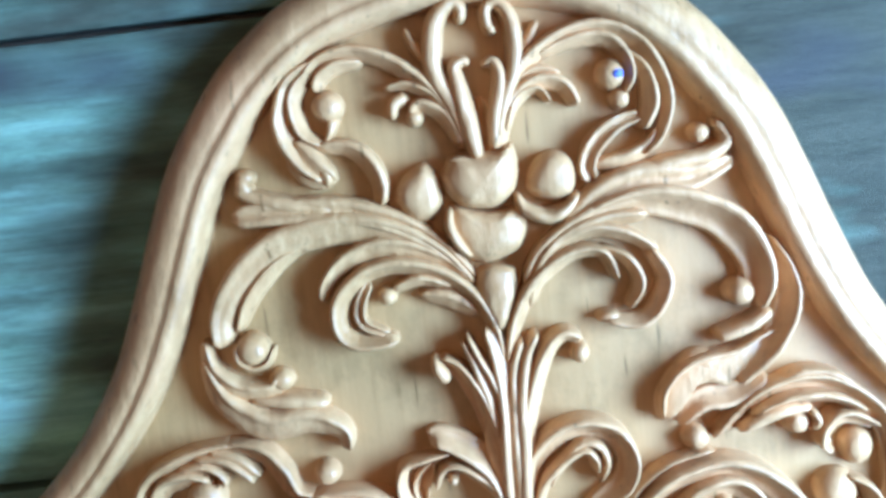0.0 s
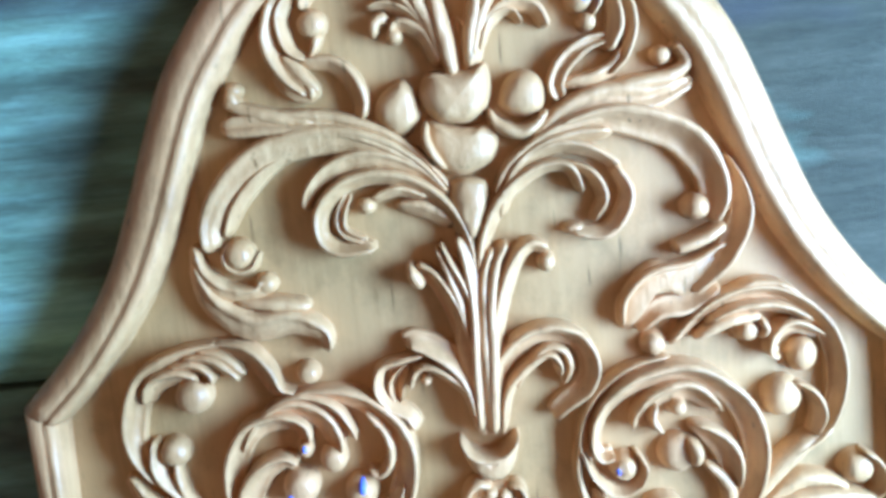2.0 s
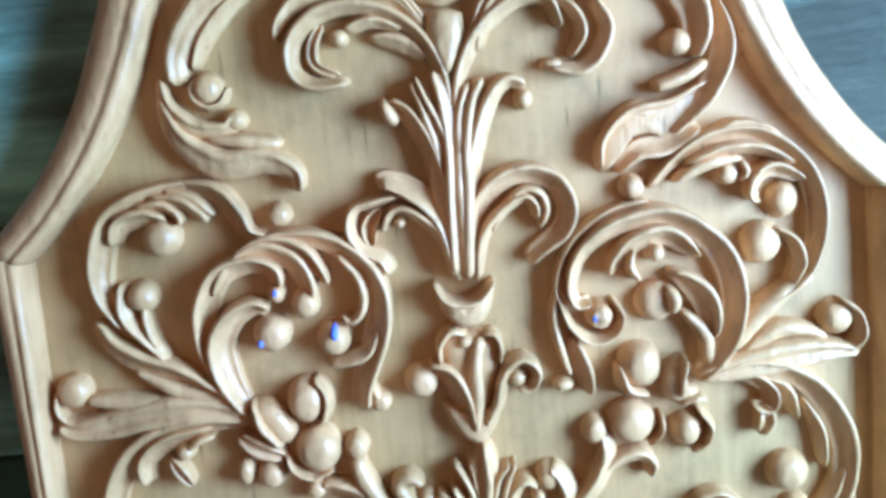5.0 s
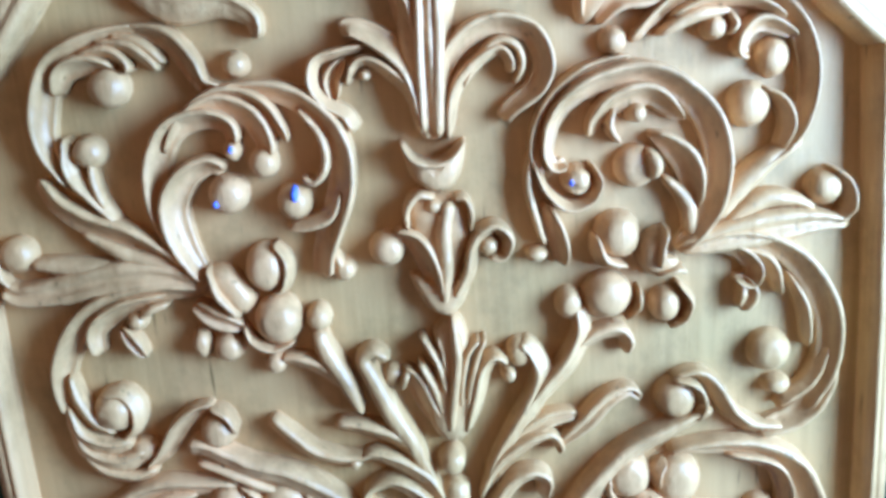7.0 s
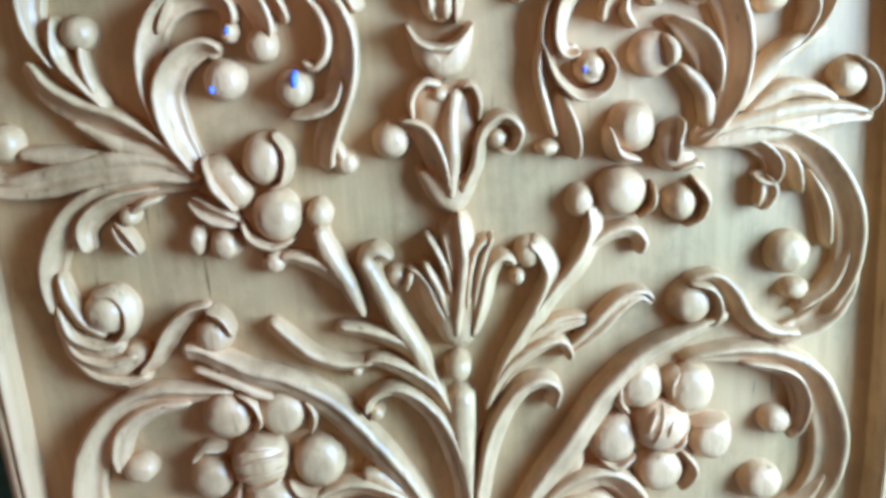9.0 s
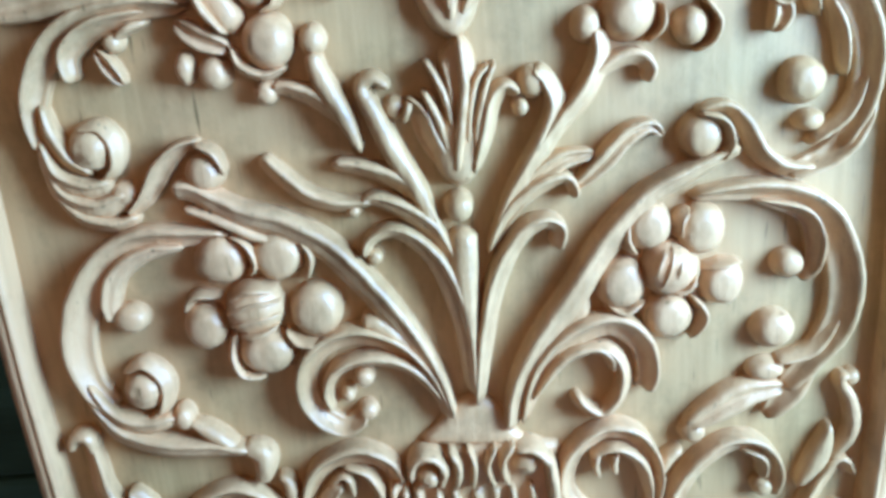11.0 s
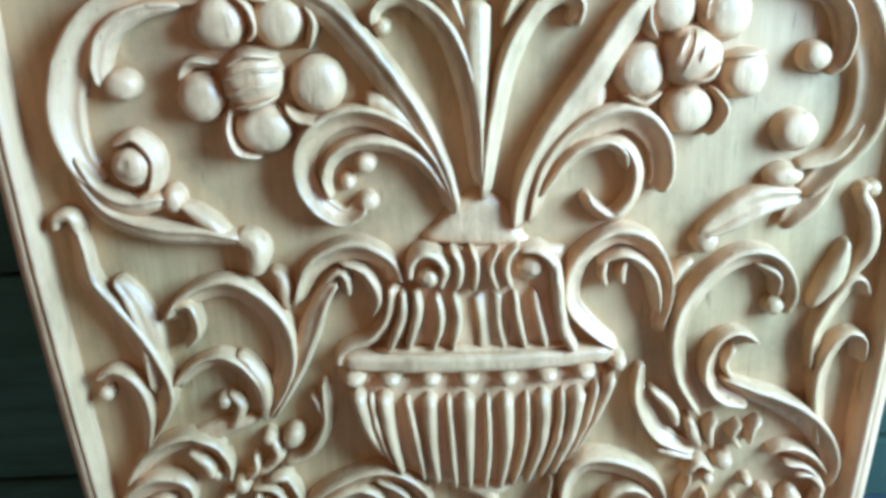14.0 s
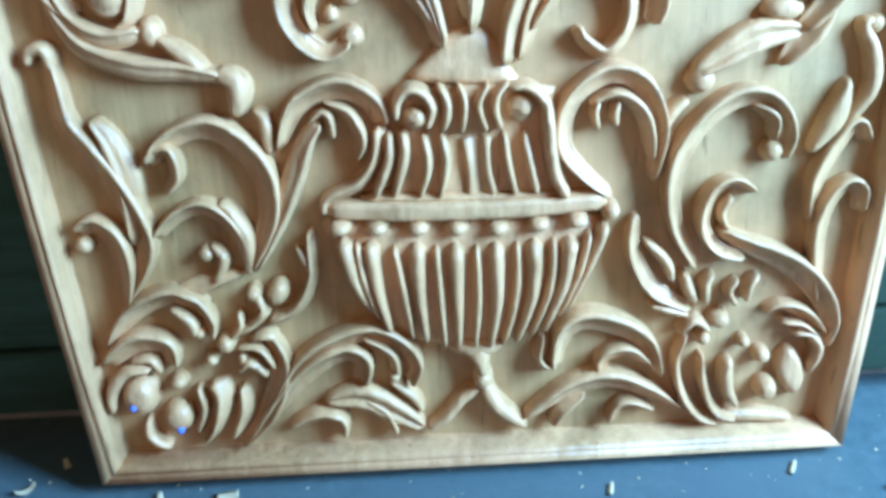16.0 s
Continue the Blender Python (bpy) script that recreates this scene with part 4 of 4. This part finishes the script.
scroll("left", (8, 12, 8), (1.9, 4.7, 1.9), [(114, 330), (108, 323), (110, 313)], parent=flower_b, name="petal_lip")
dome(13, 11.8, 12.4, (131, 289), 0, parent=flower_b, name="petal", full=2.0)
scroll("left", (8, 12, 8), (1.9, 4.7, 1.9), [(120, 297), (131, 298), (141, 299)], parent=flower_b, name="petal_lip")
dome(13, 12.9, 12.4, (104, 273), 0, parent=flower_b, name="petal", full=2.0)
scroll("left", (8, 12, 8), (1.9, 4.7, 1.9), [(115, 284), (121, 273), (115, 260)], parent=flower_b, name="petal_lip")
dome(13, 12.9, 14.1, (80, 293), 0, parent=flower_b, name="petal", full=2.0)
scroll("left", (8, 12, 8), (1.9, 4.7, 1.9), [(72, 282), (81, 277), (92, 282)], parent=flower_b, name="petal_lip")
# where the bouquet leaves the vase
pillow(7, [(-25, 210), (-19, 220), (-13, 227), (-6, 234), (4, 236), (13, 232), (20, 223), (24, 214), (26, 205)], (1, 217), "bouquet_stem", full=3.0)
# the vase
vase = scroll("flat", (7, 6, 7), (64, 58, 72), [(6, 207), (6, 181), (5, 149)], name="vase")
scroll("round", 15, (2.8, 5.1, 3.3), [(-34, 192), (-33, 201), (-28, 207), (-21, 206), (-16, 198), (-19, 187)], parent=vase, name="vase_scroll")
dome(16, 6.9, 6.9, (-24, 193), 0, parent=vase, name="volute", swirl=0.12)
scroll("round", 15, (2.8, 4.4, 2.8), [(-13, 209), (-9, 202), (-9, 193), (-12, 185)], parent=vase, name="rib")
scroll("round", 15, (1.9, 3.5, 2.3), [(-3, 209), (0, 200), (-2, 184)], parent=vase, name="rib")
scroll("round", 15, (1.9, 3.5, 2.3), [(12, 209), (7, 200), (8, 192), (11, 185)], parent=vase, name="rib")
scroll("round", 15, (2.3, 4, 2.3), [(22, 209), (16, 203), (15, 195), (18, 185)], parent=vase, name="rib")
dome(14, 8.2, 8.2, (28, 196), 0, parent=vase, name="volute", swirl=0.12)
scroll("round", 16, (3.3, 6.1, 5.1), [(21, 206), (31, 206), (39, 199), (41, 189), (42, 175), (45, 160), (51, 148)], parent=vase, name="vase_scroll")
scroll("round", 13, (4.2, 5.1, 2.8), [(-31, 187), (-31, 173), (-37, 152)], parent=vase, name="rib")
scroll("round", 13, (3.3, 4.4, 2.3), [(-21, 185), (-19, 169), (-24, 151)], parent=vase, name="rib")
scroll("round", 13, (3.7, 4.4, 2.3), [(-12, 185), (-10, 169), (-14, 150)], parent=vase, name="rib")
scroll("round", 13, (3.3, 4, 2.8), [(19, 184), (21, 167), (25, 150)], parent=vase, name="rib")
scroll("round", 13, (3.3, 4.2, 3.3), [(29, 184), (32, 167), (36, 150)], parent=vase, name="rib")
scroll("round", 13, (3.3, 4.7, 3.3), [(-38, 186), (-39, 172), (-47, 152)], parent=vase, name="rib")
scroll("cup", 11, (13.5, 10.3, 14.4), [(5, 183), (6, 168), (8, 149)], parent=vase, name="rib")
scroll("flat", (11, 13, 11), (7, 8.4, 6.5), [(-73, 147), (-37, 145), (1, 144), (38, 144), (72, 145)], parent=vase, name="rim")
scroll("round", (9, 10, 9), (3.3, 4.2, 2.8), [(-54, 152), (1, 150), (49, 150)], parent=vase, name="rim")
dome(15, 5.5, 5.5, (74, 139), 0, parent=vase, name="rim_knob")
bowl = pillow(11, [(-74, 140), (-72, 123), (-66, 103), (-56, 84), (-38, 70), (-17, 63), (5, 61), (23, 65), (39, 76), (51, 90), (63, 109), (73, 133), (39, 138), (-2, 138), (-40, 138)], (-2, 113), "bowl", parent=vase, full=2.6)
scroll("round", (16, 17, 12), (7.9, 6.3, 3), [(-65, 132), (-60, 109), (-52, 89)], parent=bowl, name="flute")
dome(18, 6.9, 5, (-66, 138), 0, parent=bowl, name="bead")
scroll("round", (16, 17, 12), (7.9, 6.3, 3), [(-51, 130), (-49, 106), (-43, 75)], parent=bowl, name="flute")
dome(18, 6.9, 5, (-47, 137), 0, parent=bowl, name="bead")
scroll("round", (16, 17, 12), (7.9, 6.3, 3), [(-27, 128), (-27, 103), (-24, 68)], parent=bowl, name="flute")
dome(18, 6.9, 5, (-26, 136), 0, parent=bowl, name="bead")
scroll("round", (16, 17, 12), (7.9, 6.3, 3), [(-7, 127), (-7, 97), (-7, 64)], parent=bowl, name="flute")
dome(18, 6.9, 5, (-6, 135), 0, parent=bowl, name="bead")
scroll("round", (16, 17, 12), (7.9, 6.3, 3), [(14, 126), (14, 96), (10, 63)], parent=bowl, name="flute")
dome(18, 6.9, 5, (15, 134), 0, parent=bowl, name="bead")
scroll("round", (16, 17, 12), (7.9, 6.3, 3), [(34, 127), (33, 98), (24, 66)], parent=bowl, name="flute")
dome(18, 6.9, 5, (36, 135), 0, parent=bowl, name="bead")
scroll("round", (16, 17, 12), (7.9, 6.3, 3), [(53, 127), (49, 102), (38, 71)], parent=bowl, name="flute")
dome(18, 6.9, 5, (56, 136), 0, parent=bowl, name="bead")
scroll("round", (15, 15, 10), (6.1, 4.7, 2.3), [(71, 134), (63, 112), (51, 83)], parent=bowl, name="flute")
scroll("round", (14, 16, 11), (3.3, 4.4, 2.3), [(-58, 130), (-55, 109), (-48, 82)], parent=bowl, name="fillet")
scroll("round", (14, 16, 11), (3.3, 4.4, 2.3), [(-39, 127), (-35, 102), (-31, 70)], parent=bowl, name="fillet")
scroll("round", (14, 16, 11), (3.3, 4.4, 2.3), [(-17, 126), (-16, 100), (-14, 64)], parent=bowl, name="fillet")
scroll("round", (14, 16, 11), (3.3, 4.4, 2.3), [(4, 125), (4, 96), (2, 63)], parent=bowl, name="fillet")
scroll("round", (14, 16, 11), (3.3, 4.4, 2.3), [(25, 126), (24, 97), (17, 64)], parent=bowl, name="fillet")
scroll("round", (14, 16, 11), (3.3, 4.4, 2.3), [(44, 127), (42, 101), (32, 69)], parent=bowl, name="fillet")
scroll("round", (14, 16, 11), (3.3, 4.4, 2.3), [(63, 130), (57, 108), (46, 79)], parent=bowl, name="fillet")
dome(11, 15.7, 7.2, (3, 63), 0)
scroll("round", 11, (13.8, 7.8, 4.8), [(3, 63), (5, 54), (7, 41)], name="vase_scroll")
scroll("round", 11, (6.5, 7.8, 3.9), [(6, 41), (13, 26), (30, 10)], name="vase_scroll")
dome(13, 5.9, 7.2, (6, 43), 0)
scroll("round", 9, (4.2, 6, 4.2), [(6, 38), (-6, 30), (-16, 18), (-26, 11)], name="vase_scroll")
dome(9, 3.9, 4.6, (-2, 33), 0)
# handles and foliage beside the vase
scroll("blade_r", 12, (4.7, 11.2, 5.6), [(-116, 114), (-102, 144), (-103, 168), (-116, 186), (-130, 192), (-148, 186), (-159, 174)], name="handle_scroll")
scroll("left", 11, (3.7, 6.5, 3.3), [(-157, 180), (-148, 181), (-146, 168), (-153, 159)], name="handle_scroll")
scroll("right", 12, (4.2, 9.8, 5.1), [(-113, 114), (-98, 142), (-88, 163), (-80, 182), (-72, 193)], name="handle_scroll")
scroll("blade_l", 12, (2.8, 9.8, 6.1), [(-93, 179), (-82, 201), (-63, 209), (-47, 202), (-40, 189)], name="handle_scroll")
scroll("left", 11, (2.3, 6.1, 2.3), [(-70, 202), (-58, 196), (-52, 183), (-55, 172)], name="handle_scroll")
scroll("left", 11, (1.9, 5.1, 2.8), [(-78, 191), (-69, 196), (-66, 183)], name="handle_scroll")
scroll("right", 12, (6.1, 5.6, 6.5), [(-42, 189), (-45, 172), (-55, 159), (-70, 152), (-72, 144)], name="handle_scroll")
scroll("round", 9, (2.8, 6.5, 2.8), [(-104, 200), (-99, 194), (-98, 177)], name="handle_scroll")
scroll("blade_r", 11, (3.3, 7.5, 4.2), [(-115, 114), (-120, 136), (-133, 150), (-148, 147), (-162, 134)], name="handle_scroll")
scroll("round", 10, (3.7, 7.9, 3.3), [(-115, 112), (-115, 132), (-122, 148), (-127, 153)], name="handle_scroll")
dome(10, 4.7, 4.7, (-137, 125), 0)
scroll("round", 9, (2.8, 5.1, 2.8), [(-134, 130), (-128, 122), (-134, 108)], name="handle_scroll")
scroll("round", 6, (3.7, 8.4, 3.3), [(-172, 97), (-144, 106), (-119, 113)], name="handle_scroll")
scroll("blade_r", 11, (3.3, 11.2, 5.1), [(-183, 98), (-167, 130), (-175, 159), (-188, 182), (-197, 198), (-198, 216), (-199, 230)], name="handle_scroll")
scroll("round", 11, (3.7, 5.6, 3.3), [(-197, 223), (-198, 233), (-205, 233), (-208, 226)], name="handle_scroll")
scroll("left", 10, (3.7, 10.7, 4.2), [(-172, 132), (-170, 162), (-175, 185), (-183, 199)], name="handle_scroll")
scroll("blade_r", 11, (2.8, 9.8, 6.1), [(-183, 93), (-180, 118), (-183, 136), (-192, 144), (-201, 140)], name="handle_scroll")
dome(10, 5, 5, (-199, 133), 0)
# rose in the corner
scroll("blade_l", 12, (3.7, 9.3, 3.3), [(-195, 74), (-181, 92), (-162, 102), (-147, 98), (-140, 87), (-140, 76)], name="rose_leaf")
scroll("round", 11, (2.3, 5.6, 4.7), [(-160, 96), (-150, 88), (-148, 78)], name="rose_leaf")
dome(11, 3.9, 3.9, (-146, 80), 0)
scroll("blade_l", 11, (5.6, 11.2, 5.6), [(-200, 62), (-182, 75), (-166, 73), (-163, 59)], name="rose_leaf")
scroll("round", 9, (2.3, 4.7, 2.8), [(-187, 64), (-175, 65), (-170, 56)], name="rose_leaf")
dome(14, 10.5, 12.7, (-184, 43), -15, swirl=0.1)
scroll("round", 12, (3.3, 6.1, 3.3), [(-200, 33), (-198, 48), (-188, 59), (-175, 60)], name="rose_leaf")
dome(12, 8.8, 9.9, (-165, 28), 0)
dome(11, 5, 5, (-162, 50), 0)
scroll("round", 10, (2.8, 4.7, 2.8), [(-182, 28), (-182, 17), (-172, 8)], name="rose_leaf")
dome(12, 5.5, 5.5, (-133, 72), 0)
dome(11, 3.9, 3.9, (-142, 63), 0)
dome(10, 3, 5, (-125, 63), 0)
scroll("right", 11, (10.3, 6.5, 2.3), [(-141, 50), (-138, 38), (-144, 20), (-153, 9)], name="rose_leaf")
scroll("right", 10, (3.7, 6.1, 2.3), [(-127, 45), (-127, 30), (-136, 11)], name="rose_leaf")
scroll("round", 9, (2.8, 3.7, 2.3), [(-152, 46), (-150, 32), (-156, 17)], name="rose_leaf")
scroll("blade_l", 12, (6.1, 9.8, 2.8), [(-110, 76), (-105, 61), (-108, 43), (-117, 25), (-132, 8)], name="rose_leaf")
scroll("left", 11, (2.8, 5.6, 3.3), [(-128, 69), (-116, 68), (-108, 56)], name="rose_leaf")
scroll("round", 11, (2.3, 4.2, 2.8), [(-128, 55), (-121, 61), (-112, 52)], name="rose_leaf")
scroll("round", 10, (2.3, 5.1, 3.3), [(-120, 74), (-111, 77), (-105, 74)], name="rose_leaf")
dome(11, 4.7, 4.7, (-115, 101), 0)
scroll("round", 10, (4.7, 4.2, 2.3), [(-114, 101), (-111, 91), (-119, 82)], name="rose_leaf")
dome(11, 6.1, 8.8, (-102, 101), -30, name="bud")
scroll("round", 9, (3.7, 3.7, 2.3), [(-108, 91), (-117, 83), (-127, 78)], name="rose_leaf")
scroll("right", 11, (3.3, 5.6, 4.7), [(-82, 135), (-82, 123), (-82, 111), (-88, 97), (-97, 88), (-108, 84)], name="rose_leaf")
scroll("round", 9, (1.9, 3.7, 1.9), [(-90, 127), (-85, 117), (-83, 107)], name="rose_leaf")
scroll("round", 9, (1.9, 3.5, 2.3), [(-124, 91), (-124, 82), (-130, 75)], name="rose_leaf")
scroll("blade_l", 13, (3.3, 9.8, 4.7), [(-111, 33), (-91, 60), (-72, 71), (-53, 75), (-38, 67), (-31, 54), (-35, 42)], name="rose_leaf")
scroll("left", 11, (2.3, 5.1, 4.7), [(-60, 72), (-45, 62), (-42, 48)], name="rose_leaf")
dome(11, 3.9, 3.9, (-43, 47), 0)
scroll("blade_l", 12, (2.8, 9.8, 7.5), [(-128, 7), (-103, 39), (-85, 56), (-69, 63), (-60, 57), (-62, 43)], name="rose_leaf")
scroll("twin", 10, (4.2, 13.1, 4.7), [(-83, 33), (-62, 35), (-44, 25), (-28, 13)], name="rose_leaf")
scroll("left", 10, (2.8, 6.1, 3.3), [(-62, 33), (-50, 24), (-44, 9)], name="rose_leaf")
scroll("left", 11, (4.2, 7.5, 3.7), [(-104, 16), (-88, 24), (-75, 21), (-74, 9)], name="rose_leaf")
scroll("round", 9, (2.3, 5.1, 2.8), [(-46, 44), (-34, 34), (-28, 23)], name="rose_leaf")
# facing handle and foliage
scroll("blade_r", 12, (3.3, 8.9, 3.4), [(95, 154), (98, 182), (89, 203), (74, 210), (60, 204), (51, 192), (50, 174), (61, 159), (75, 147)], name="handle_scroll")
scroll("right", 12, (2.3, 6.1, 2.8), [(95, 164), (90, 187), (77, 199), (62, 195)], name="handle_scroll")
scroll("round", 10, (2.3, 3.5, 1.9), [(67, 197), (65, 190), (67, 182)], name="handle_scroll")
scroll("round", 10, (2.8, 4, 1.9), [(77, 197), (75, 190), (76, 183)], name="handle_scroll")
scroll("blade_l", 12, (3.7, 9.8, 6.1), [(122, 103), (109, 130), (107, 157), (117, 179), (133, 193), (147, 195), (158, 187), (163, 174), (160, 163)], name="handle_scroll")
dome(10, 6.1, 6.1, (157, 166), 0)
scroll("left", 10, (1.9, 5.1, 2.8), [(144, 191), (155, 184), (156, 172)], name="handle_scroll")
scroll("round", 9, (2.3, 6.1, 2.8), [(98, 177), (104, 189), (112, 195)], name="handle_scroll")
scroll("blade_l", 11, (3.3, 8.4, 4.2), [(191, 76), (186, 112), (188, 133), (197, 146), (204, 144), (206, 131)], name="handle_scroll")
scroll("blade_l", 10, (2.8, 8.4, 4.2), [(181, 126), (182, 150), (191, 169), (199, 178), (205, 169)], name="handle_scroll")
scroll("round", 9, (2.3, 9.8, 1.9), [(176, 164), (187, 182), (192, 202)], name="handle_scroll")
scroll("round", 9, (3.3, 6.5, 3.7), [(193, 178), (204, 197), (202, 215), (196, 227), (200, 231)], name="handle_scroll")
dome(8, 5, 5, (202, 228), 0)
# spray in the facing corner
scroll("blade_r", 12, (3.7, 6.5, 3.3), [(150, 144), (138, 151), (127, 145), (124, 128), (132, 115), (147, 109)], name="spray_leaf")
scroll("round", 9, (2.3, 3.7, 1.9), [(138, 143), (133, 134), (137, 124)], name="spray_leaf")
scroll("blade_l", 13, (4.2, 10.7, 3.7), [(132, 124), (149, 115), (168, 106), (185, 92), (196, 72), (195, 53)], name="spray_leaf")
scroll("blade_r", 11, (4.2, 7.5, 3.7), [(88, 135), (87, 121), (90, 108), (100, 92), (120, 80)], name="spray_leaf")
scroll("round", 10, (2.3, 5.1, 2.3), [(93, 121), (105, 108), (109, 96)], name="spray_leaf")
scroll("round", 10, (3.3, 5.6, 2.8), [(115, 101), (118, 91), (122, 83)], name="spray_leaf")
scroll("round", 10, (2.8, 4.9, 2.8), [(131, 100), (127, 93), (128, 81)], name="spray_leaf")
scroll("round", 10, (2.3, 3.5, 2.3), [(145, 96), (140, 89), (145, 80)], name="spray_leaf")
scroll("round", 10, (2.3, 3.7, 2.3), [(156, 98), (151, 92), (150, 82)], name="spray_leaf")
scroll("round", 10, (2.8, 4.7, 2.8), [(97, 83), (108, 80), (119, 76)], name="spray_leaf")
scroll("blade_r", 11, (2.3, 6.5, 2.8), [(196, 59), (184, 72), (171, 78), (161, 75)], name="spray_leaf")
scroll("blade_r", 11, (1.9, 5.1, 2.8), [(194, 54), (182, 65), (170, 68)], name="spray_leaf")
scroll("round", 11, (2.3, 4.4, 2.8), [(188, 36), (193, 51), (187, 61), (177, 62)], name="spray_leaf")
dome(11, 5, 5, (162, 48), 0)
dome(13, 6.6, 7.4, (166, 27), 0)
pillow(11, [(171, 45), (177, 53), (185, 44), (188, 31), (184, 20), (176, 27), (171, 37)], (180, 37), "petal", full=2.0, dish=0.1)
scroll("right", 12, (2.8, 4.4, 3.3), [(119, 63), (114, 49), (117, 30), (127, 14), (140, 7)], name="spray_leaf")
scroll("right", 12, (2.3, 4.4, 2.8), [(128, 51), (130, 33), (137, 16), (150, 9)], name="spray_leaf")
scroll("round", 11, (4.7, 6.5, 2.8), [(143, 48), (143, 30), (150, 16)], name="spray_leaf")
scroll("round", 11, (2.3, 4.4, 2.8), [(114, 65), (122, 73), (131, 66)], name="spray_leaf")
dome(12, 6.6, 5.5, (136, 72), 0)
dome(11, 4.4, 4.4, (128, 61), 0)
dome(10, 3.9, 3.9, (151, 57), 0)
scroll("round", 7, (4.2, 7, 3.7), [(126, 7), (155, 9), (184, 5)], name="spray_leaf")
scroll("blade_r", 13, (2.3, 11.2, 4.7), [(105, 38), (97, 59), (82, 71), (63, 76), (52, 70), (48, 58), (47, 47)], name="spray_leaf")
scroll("left", 11, (2.3, 4.2, 5.1), [(39, 68), (36, 55), (41, 48), (47, 49)], name="spray_leaf")
scroll("blade_r", 11, (2.3, 7.5, 4.7), [(100, 45), (86, 55), (74, 52), (72, 43)], name="spray_leaf")
scroll("blade_r", 12, (2.3, 10.7, 4.7), [(118, 17), (96, 31), (77, 38), (58, 35), (42, 25), (29, 15)], name="spray_leaf")
scroll("blade_r", 10, (2.3, 6.1, 4.7), [(103, 16), (85, 21), (78, 8)], name="spray_leaf")
scroll("left", 10, (2.8, 6.1, 4.2), [(63, 30), (50, 20), (44, 10)], name="spray_leaf")


def blue_spot(high, rx, rz, at):
    """A small blue dab on the crest of a boss."""
    ob = dome(high, rx, rz, at, name="paint_mark")
    ob.data.materials[0] = MARK
    ob["label"] = "small blue mark"


blue_spot(15, 2.1, 2.8, (-100, 487))
blue_spot(14.2, 2.8, 5.1, (-63, 488))
blue_spot(13.2, 1.8, 2.8, (-90, 512))
blue_spot(14, 1.4, 2.4, (68, 484))
blue_spot(15, 3.1, 3.1, (-187, 39))
blue_spot(13, 2.8, 2.8, (-164, 22))
blue_spot(12, 3.8, 3.1, (67, 720))

vase["label"] = "carved fluted vase with scrolled collar"
bowl["label"] = "gadrooned bowl with beaded rim"
flower["label"] = flower_b["label"] = "carved five-petalled flower with a ribbed bud"
tulip["label"] = "half-open carved tulip"

# ---- shavings and dust on the floor before the panel ----
rng = random.Random(5)


def shaving(x, y, long, wide, turn, curl):
    """A thin curled chip of fresh wood lying on the floor."""
    bm = bmesh.new()
    rows = []
    for i in range(9):
        f = i / 8 - 0.5
        for_z = 0.0012 + curl * (2 * f) ** 2
        rows.append([(f * long, s * wide * (0.5 - 0.3 * abs(f)), for_z + t) for s, t in ((-1, 0), (0, 0.0006), (1, 0), (1, -0.0008), (-1, -0.0008))])
    grid_mesh(bm, rows)
    bmesh.ops.transform(bm, matrix=pose(x, y, FLOOR_Z, 0, 0, turn), verts=bm.verts)
    return tagged(as_object("wood_shaving", bm, CHIP), "thin curled shaving of pale fresh wood on the floor", "wood shaving", "shavings on the floor")


shaving(-0.178, -0.024, 0.022, 0.004, -70, 0.002)
shaving(-0.142, -0.018, 0.012, 0.009, 10, 0.001)
shaving(-0.262, -0.004, 0.012, 0.005, 40, 0.003)
shaving(-0.245, 0.018, 0.010, 0.004, 120, 0.002)
shaving(0.075, -0.030, 0.010, 0.003, 75, 0.001)
shaving(0.182, -0.020, 0.012, 0.003, 60, 0.001)
shaving(0.238, -0.040, 0.020, 0.007, 15, 0.002)
bm = bmesh.new()
for _ in range(160):
    x, y = rng.uniform(-0.32, 0.32), rng.uniform(-0.12, 0.045)
    r = rng.uniform(0.0004, 0.0011)
    bmesh.ops.create_cone(bm, cap_ends=True, segments=5, radius1=r, radius2=r * 0.4, depth=r,
                          matrix=pose(x, y, FLOOR_Z + r * 0.4, rng.uniform(-30, 30), rng.uniform(-30, 30), rng.uniform(0, 360)))
tagged(as_object("sawdust", bm, CHIP, smooth=False), "scattered crumbs of sawdust on the floor", "sawdust", kind="stuff")
